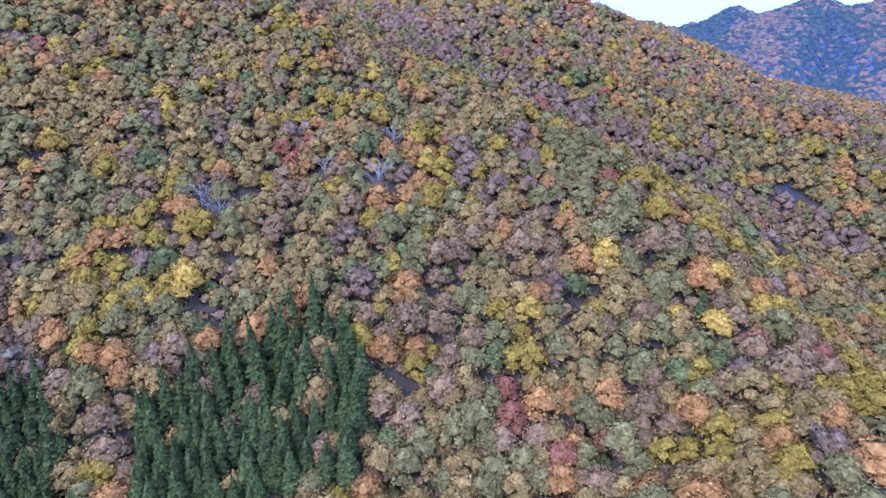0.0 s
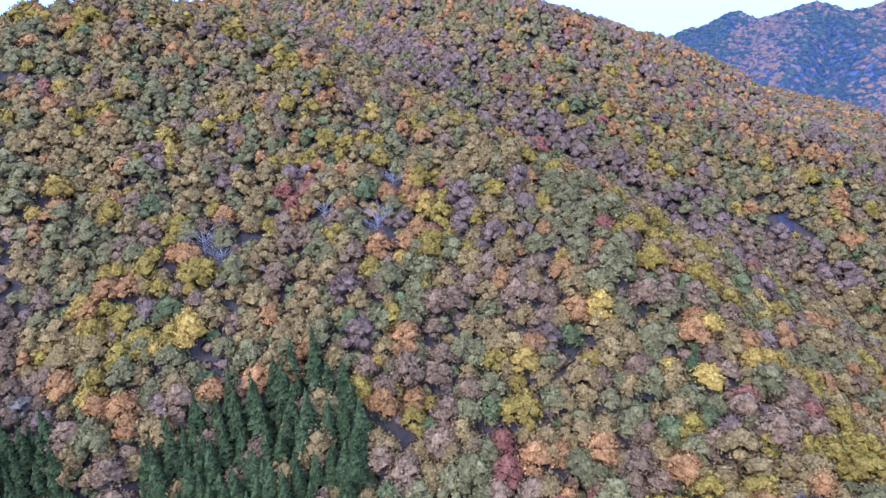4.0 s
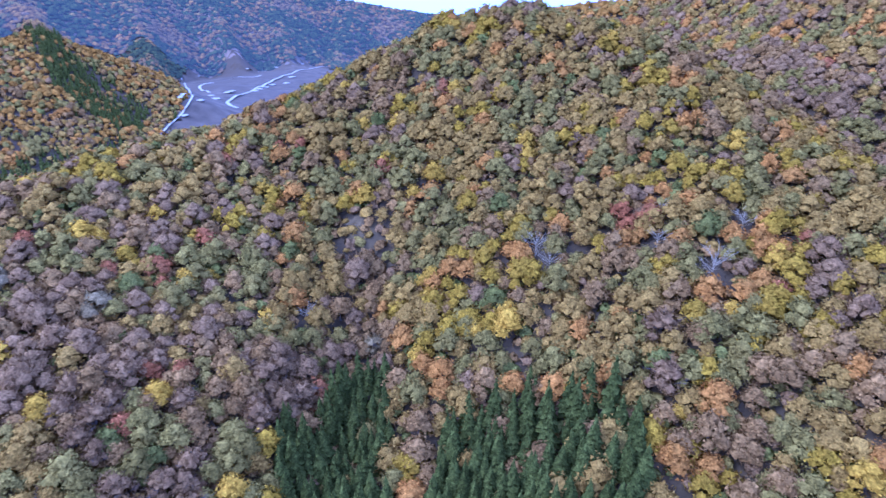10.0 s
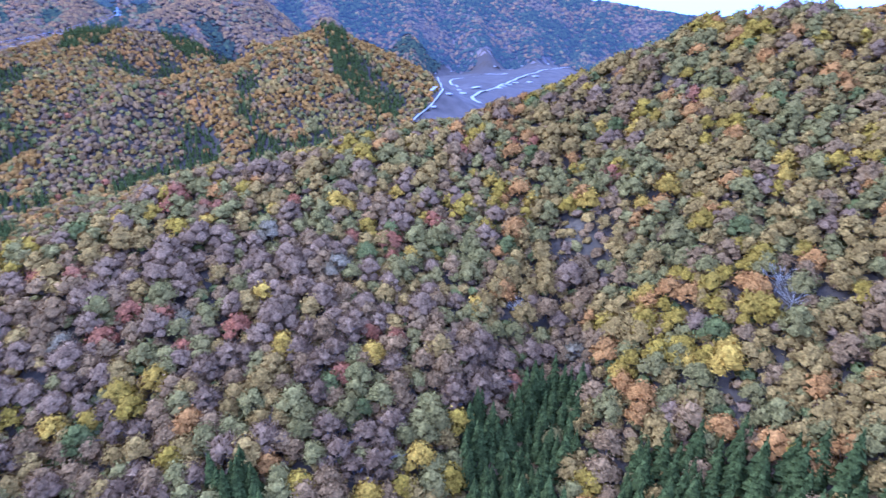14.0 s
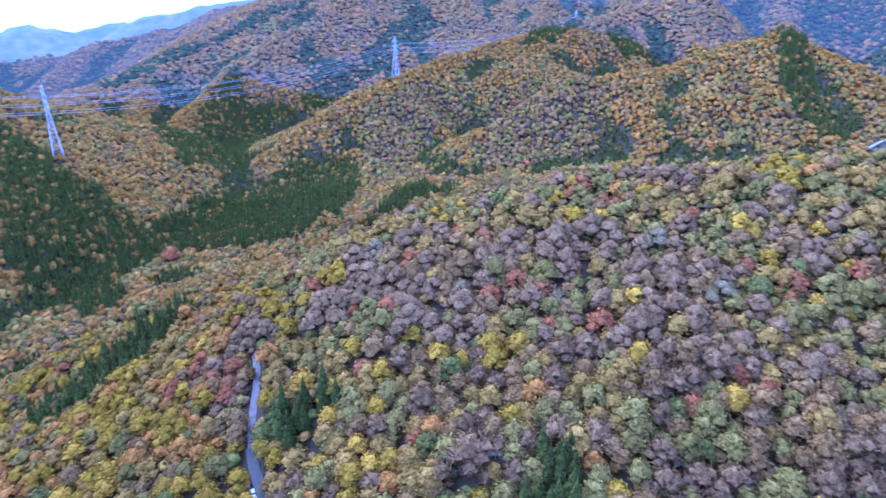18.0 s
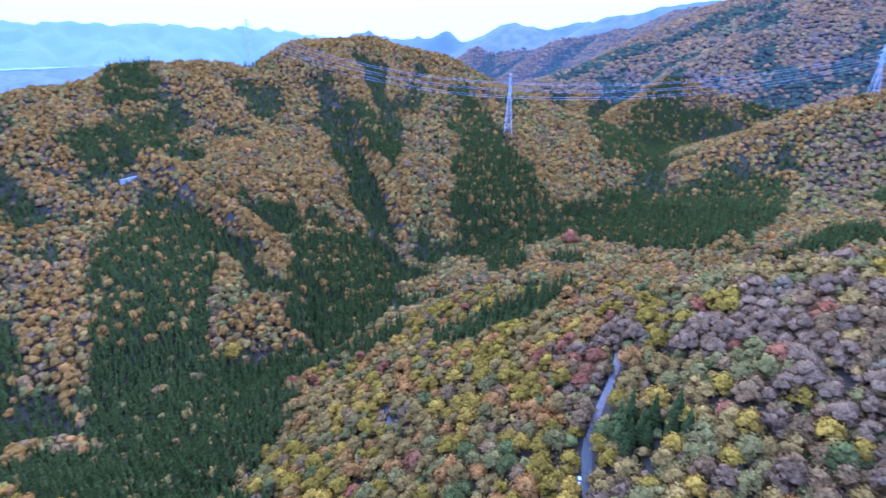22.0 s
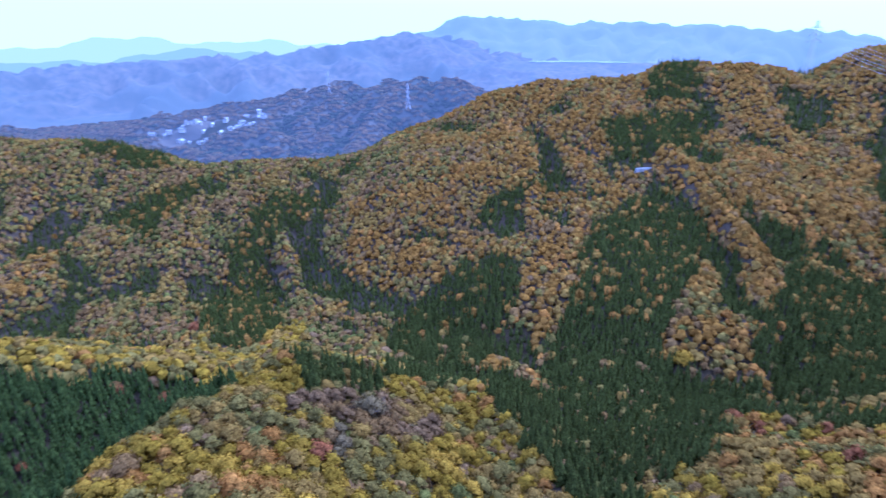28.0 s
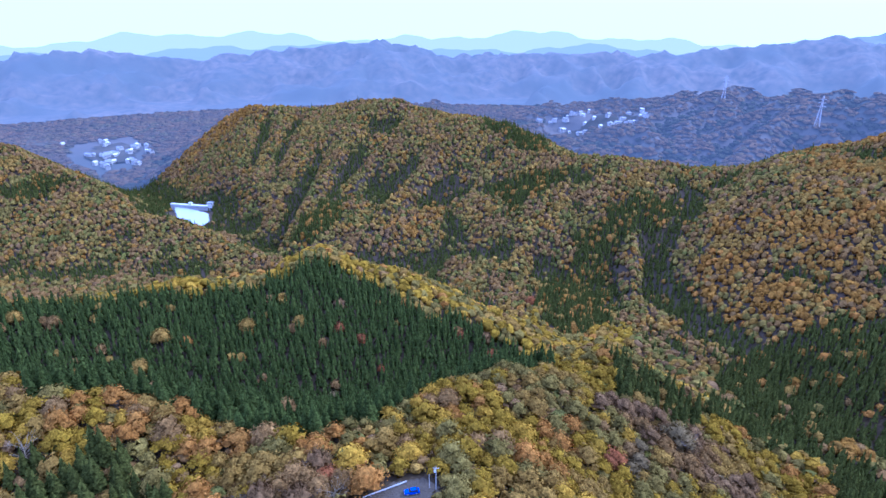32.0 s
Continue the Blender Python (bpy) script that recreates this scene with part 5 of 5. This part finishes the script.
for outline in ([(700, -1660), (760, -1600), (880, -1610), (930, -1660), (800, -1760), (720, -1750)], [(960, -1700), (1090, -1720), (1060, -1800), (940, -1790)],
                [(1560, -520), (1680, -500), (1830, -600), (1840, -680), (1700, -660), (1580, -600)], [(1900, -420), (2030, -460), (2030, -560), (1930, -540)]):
    patch("terraced_fields", outline, 4.0, 20, HAZY_FIELD, "pale terraced fields round a valley village", "field")

# ---- dam ----
dam = new("dam")
tagged(dam, "pale concrete dam wall across the valley with a gatehouse", "dam")


def block(x0, y0, x1, y1, z0, z1, thick, batter=0.0):
    """An upright wall between two points, thicker at its foot by the batter."""
    d = np.array([x1 - x0, y1 - y0, 0.0])
    n = np.array([-d[1], d[0], 0]) / np.linalg.norm(d)
    a, b = np.array([x0, y0, 0.0]), np.array([x1, y1, 0.0])
    up = np.array([0, 0, 1.0])
    w, t = n * thick / 2, n * (thick / 2 + batter)
    v = np.array([a - t + up * z0, b - t + up * z0, b + t + up * z0, a + t + up * z0, a - w + up * z1, b - w + up * z1, b + w + up * z1, a + w + up * z1])
    f = [(0, 2, 1), (0, 3, 2), (4, 5, 6), (4, 6, 7), (0, 1, 5), (0, 5, 4), (1, 2, 6), (1, 6, 5), (2, 3, 7), (2, 7, 6), (3, 0, 4), (3, 4, 7)]
    return v, np.array(f)


part("wall", block(986, -417, 918, -458, 50, 80, 4, 4), CONCRETE, dam)
part("parapet", block(986, -417, 918, -458, 80, 81.6, 5), WHITE_PAINT, dam)
gate = part("gatehouse", block(922, -452, 915, -456, 80, 88, 6), WHITE_PAINT, dam)
part("gatehouse_roof", block(923, -451, 914, -457, 88, 89, 8), HOUSE_ROOF, gate)
part("spillway_tower", block(955, -434, 950, -437, 80, 86, 4), WHITE_PAINT, dam)

# ---- villages ----
house_rnd = np.random.RandomState(33)


def house_shape(w, l, h):
    walls = block(-l / 2, 0, l / 2, 0, -6, h, w)
    e, r = 0.7, h + w * 0.32
    v = np.array([(-l / 2 - e, -w / 2 - e, h - 0.2), (l / 2 + e, -w / 2 - e, h - 0.2), (l / 2 + e, w / 2 + e, h - 0.2), (-l / 2 - e, w / 2 + e, h - 0.2), (-l / 2 - e, 0, r), (l / 2 + e, 0, r)])
    f = np.array([(0, 1, 5), (0, 5, 4), (2, 3, 4), (2, 4, 5), (3, 0, 4), (1, 2, 5), (0, 3, 2), (0, 2, 1)])
    return walls, (v, f)


models = []
for w, l, h, roof in ((9, 14, 5.5, HOUSE_ROOF), (8, 11, 5, WHITE_PAINT), (11, 20, 6, HOUSE_ROOF)):
    walls, top = house_shape(w, l, h)
    model = new("house")
    part("wall", walls, HOUSE_WALL, model)
    part("roof", top, roof, model, "pale metal roof" if roof is WHITE_PAINT else "grey tiled roof")
    for q in (-0.3, 0.3):
        part("window", (np.array([(q * l - 1, -w / 2 - 0.05, 1.5), (q * l + 1, -w / 2 - 0.05, 1.5), (q * l + 1, -w / 2 - 0.05, 3), (q * l - 1, -w / 2 - 0.05, 3)]), np.array([(0, 1, 2), (0, 2, 3)])), DARK_GLASS, model)
    tagged(model, "small pale farmhouse with a pitched roof in the valley village", "house", "village houses")
    models.append(model)
sites = []
for cx, cy, sx, sy, count in ((770, -1700, 45, 30, 22), (980, -1760, 60, 22, 12), (850, -1650, 60, 30, 10), (1650, -560, 90, 30, 14), (1780, -640, 60, 25, 14), (1570, -520, 50, 30, 6)):
    for q in range(count):
        sites.append((cx + house_rnd.normal() * sx, cy + house_rnd.normal() * sy))
for q, (x, y) in enumerate(sites):
    m = Matrix.LocRotScale((x, y, float(ground_height(x, y)) + 4.5), Euler((0, 0, house_rnd.uniform(0, 3.14))), None)
    if q < 3:
        models[q].matrix_basis = m
    else:
        copy_thing(models[q % 3], m)

# ---- transmission line ----
def pylon_shape(height):
    """Parts of a lattice tower: legs, braces per storey, cross-arms and insulator strings."""
    half = lambda z: 5.4 - (5.4 - 1.7) * (z / (height * 0.62)) if z < height * 0.62 else 1.7 - 0.7 * (z - height * 0.62) / (height * 0.38)
    legs, braces, arms, strings = [], [], [], []
    levels = [0, 0.13, 0.25, 0.36, 0.46, 0.55, 0.62, 0.70, 0.78, 0.86, 0.94, 1.0]
    corner = lambda z, k: np.array([half(z) * (1 if k in (0, 3) else -1), half(z) * (1 if k < 2 else -1), z])
    for k in range(4):
        legs.append(tube([corner(a * height, k) for a in (0, 0.31, 0.62, 0.81, 1.0)], [0.42, 0.40, 0.36, 0.32, 0.28]))
    for a, b in zip(levels, levels[1:]):
        for k in range(4):
            m = (k + 1) % 4
            braces.append(tube([corner(a * height, k), corner((a + b) / 2 * height, k) * 0.5 + corner((a + b) / 2 * height, m) * 0.5, corner(b * height, m), corner(b * height, k)], [0.19] * 4, 3))
    for f, reach in ((0.66, 9.5), (0.77, 8.8), (0.88, 8.0)):
        for side in (1, -1):
            tip = np.array([side * reach, 0, f * height + 0.6])
            k, m = (0, 3) if side > 0 else (1, 2)
            arms.append(tube([corner(f * height, k), tip, corner(f * height, m), corner((f + 0.05) * height, m), tip * 0.98 + np.array([0, 0, 0.4]), corner((f + 0.05) * height, k)], [0.34, 0.26, 0.34, 0.28, 0.22, 0.28]))
            strings.append((prism(tip, tip - np.array([0, 0, 3.2]), 0.28, 0.28, 6), tip - np.array([0, 0, 3.2])))
    return legs, braces, arms, strings


def pylon(x, y, height, turn, label):
    root = new("transmission_tower")
    legs, braces, arms, strings = pylon_shape(height)
    for q in legs:
        part("leg", q, STEEL, root)
    for q in braces:
        part("brace", q, STEEL, root)
    for q in arms:
        part("cross_arm", q, STEEL, root)
    for q, _ in strings:
        part("insulator", q, CERAMIC, root)
    root.matrix_basis = pose(x, y, float(ground_height(x, y)) - 1.0, 0, 0, turn)
    tagged(root, label, "tower", "transmission towers")
    return [root.matrix_basis @ Vector(p) for _, p in strings]


LINE = [(-1563, 168, 74, 54), (-1073, -196, 74, 54), (-622, -518, 84, 42), (-445, -902, 78, 12)]
ends = [pylon(x, y, h, turn, "tall pale steel lattice tower carrying power lines over the mountains") for x, y, h, turn in LINE]
pylon(244, -1686, 74, 20, "distant steel lattice tower above the valley village")
pylon(540, -1929, 74, 20, "distant steel lattice tower on a blue hill")


def wire(p, q, sag):
    pts = [p.lerp(q, f) - Vector((0, 0, 4 * sag * f * (1 - f))) for f in np.linspace(0, 1, 17)]
    ob = new("power_line", tri_mesh("power_line", tube(pts, [0.14] * 17, 3), WIRE))
    tagged(ob, "thin aluminium power line slung between the steel towers", "cable", "power lines")


for a, b in zip(ends, ends[1:]):
    far = sum((p - q).length for p, q in zip(a, b)) > sum((p - b[k ^ 1]).length for k, p in enumerate(a))
    for k, p in enumerate(a):
        wire(p, b[k ^ 1] if far else b[k], 18)
for k, p in enumerate(ends[3]):
    wire(p, p + Vector((25, -600, -75)), 16)

# ---- car park on the ridge: cars, guard rail, poles ----
def loft(profile, width, inset=0.0, z_inset=0.0):
    """A car shell: a side profile of (x, z) drawn across a width, its upper edge drawn in."""
    top = max(z for _, z in profile)
    low = min(z for _, z in profile)
    v = []
    for side in (-1, 1):
        for x, z in profile:
            f = (z - low) / (top - low)
            v.append((x, side * (width / 2 - inset * f), z))
    n = len(profile)
    f = []
    for k in range(n):
        m = (k + 1) % n
        f += [(k, m, n + m), (k, n + m, n + k)]
    for k in range(1, n - 1):
        f += [(0, k + 1, k), (n, n + k, n + k + 1)]
    return np.array(v), np.array(f)


def disc(x, y, z, r, w, sides=14):
    return prism((x, y - w / 2, z), (x, y + w / 2, z), r, r, sides)


def capped(x, y, z, r, w, sides=14):
    v, f = disc(x, y, z, r, w, sides)
    v = np.concatenate([v, [(x, y - w / 2, z), (x, y + w / 2, z)]])
    extra = [(k, 2 * sides, (k + 1) % sides) for k in range(sides)] + [(sides + k, sides + (k + 1) % sides, 2 * sides + 1) for k in range(sides)]
    return v, np.concatenate([f, extra])


def car(x, y, turn, paint, label):
    root = new("car")
    body = part("body", loft([(-2.1, 0.32), (2.1, 0.30), (2.2, 0.55), (2.1, 0.82), (1.1, 0.98), (-1.9, 1.02), (-2.2, 0.85), (-2.22, 0.5)], 1.76, 0.12), paint, root)
    part("cabin", loft([(-1.75, 0.98), (1.0, 0.96), (0.35, 1.40), (-1.2, 1.42)], 1.60, 0.22), DARK_GLASS, root, "dark tinted windows")
    part("roof", loft([(-1.25, 1.40), (0.40, 1.385), (0.15, 1.47), (-1.05, 1.48)], 1.24, 0.1), paint, root)
    for sx in (-1.35, 1.35):
        for sy in (-0.82, 0.82):
            wheel = part("wheel", capped(sx, sy, 0.32, 0.32, 0.22), RUBBER, root)
            part("rim", capped(sx, sy * 1.02, 0.32, 0.19, 0.22), STEEL, wheel)
    for sy in (-0.6, 0.6):
        part("headlight", block(2.12, sy - 0.18, 2.12, sy + 0.18, 0.60, 0.76, 0.14), LAMP_LENS, root)
        part("tail_light", block(-2.16, sy - 0.15, -2.16, sy + 0.15, 0.66, 0.80, 0.12), plain("tail_lens", (0.45, 0.02, 0.02), 0.2), root)
    part("bumper", block(2.18, -0.8, 2.18, 0.8, 0.32, 0.5, 0.16), paint, body)
    root.matrix_basis = pose(x, y, float(ground_height(x, y)) + 0.45, 0, 0, turn)
    return tagged(root, label, "car", "parked cars")


car(90.0, -91.0, 52, BLUE_PAINT, "bright blue hatchback parked on the gravelled car park")
car(-138.5, -177, 70, WHITE_PAINT, "white car parked at the edge of the lane")
car(-134.5, -148, 80, WHITE_PAINT, "white car parked beside autumn trees on the lane")
car(-151.5, -84, 35, WHITE_PAINT, "white car parked beside the narrow forest road")

rail = new("guard_rail")
ra, rb = np.array([99.5, -80.5]), np.array([94.3, -93.2])
rz = float(ground_height(96, -88)) + 0.35
part("beam", block(ra[0], ra[1], rb[0], rb[1], rz + 0.45, rz + 0.85, 0.12), WHITE_PAINT, rail, "white painted rail beam")
for f in np.linspace(0.03, 0.97, 7):
    p = ra + (rb - ra) * f
    part("post", prism((p[0] + 0.15, p[1], rz - 0.6), (p[0] + 0.15, p[1], rz + 0.8), 0.07, 0.07, 8), STEEL, rail)
tagged(rail, "white guard rail along the edge of the car park", "guard rail")


def pole(x, y, height, arm):
    root = new("utility_pole")
    part("shaft", prism((0, 0, -1), (0, 0, height), 0.17, 0.11, 8), CONCRETE, root)
    if arm:
        part("cross_arm", block(-0.9, 0, 0.9, 0, height - 0.9, height - 0.75, 0.12), STEEL, root)
        for q in (-0.8, 0, 0.8):
            part("insulator", prism((q, 0, height - 0.75), (q, 0, height - 0.45), 0.07, 0.05, 6), WHITE_PAINT, root)
        part("transformer", capped(0.35, 0, height - 1.9, 0.28, 0.7), STEEL, root)
    root.matrix_basis = pose(x, y, float(ground_height(x, y)), 0, 0, 40)
    tagged(root, "grey concrete utility pole with a cross-arm beside the car park" if arm else "plain grey pole beside the car park", "pole", "utility poles")


pole(85.6, -96.5, 9.0, True)
pole(87.4, -95.6, 5.5, False)

tagged(new("retaining_wall", tri_mesh("retaining_wall", block(-172, -695, -196, -700, float(ground_height(-184, -698)) - 3, float(ground_height(-184, -698)) + 3.0, 2), CONCRETE)),
       "pale concrete retaining wall among dark conifers on the mountain", "wall")

# ---- the farthest blue ranges, a plain backdrop under the sky: haze painted as emission ----
def skyline(name, r, base, b0, b1, low, high, haze_glow, seed, label):
    m, n, l, b = nodes_of(name + "_painted_haze", 1.0)
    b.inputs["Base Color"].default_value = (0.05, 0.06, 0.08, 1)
    b.inputs["Emission Color"].default_value = (*haze_glow, 1)
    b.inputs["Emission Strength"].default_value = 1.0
    bb = np.radians(np.arange(b0, b1, 0.5))
    q = np.degrees(bb)
    e = low + (high - low) * (0.5 + 0.22 * np.sin(q * 0.21 + seed) + 0.16 * np.sin(q * 0.53 + seed * 2) + 0.10 * np.sin(q * 1.31 + seed * 3) + 0.06 * np.abs(np.sin(q * 0.9 + seed)) + 0.03 * np.sin(q * 3.7))
    x, y = -r * np.sin(bb), r * np.cos(bb)
    v = np.concatenate([np.column_stack([x, y, np.full(len(x), base)]), np.column_stack([x, y, ZC + r * np.tan(np.radians(e))])])
    k = len(bb)
    f = [(a, a + 1, k + a + 1, k + a) for a in range(k - 1)]
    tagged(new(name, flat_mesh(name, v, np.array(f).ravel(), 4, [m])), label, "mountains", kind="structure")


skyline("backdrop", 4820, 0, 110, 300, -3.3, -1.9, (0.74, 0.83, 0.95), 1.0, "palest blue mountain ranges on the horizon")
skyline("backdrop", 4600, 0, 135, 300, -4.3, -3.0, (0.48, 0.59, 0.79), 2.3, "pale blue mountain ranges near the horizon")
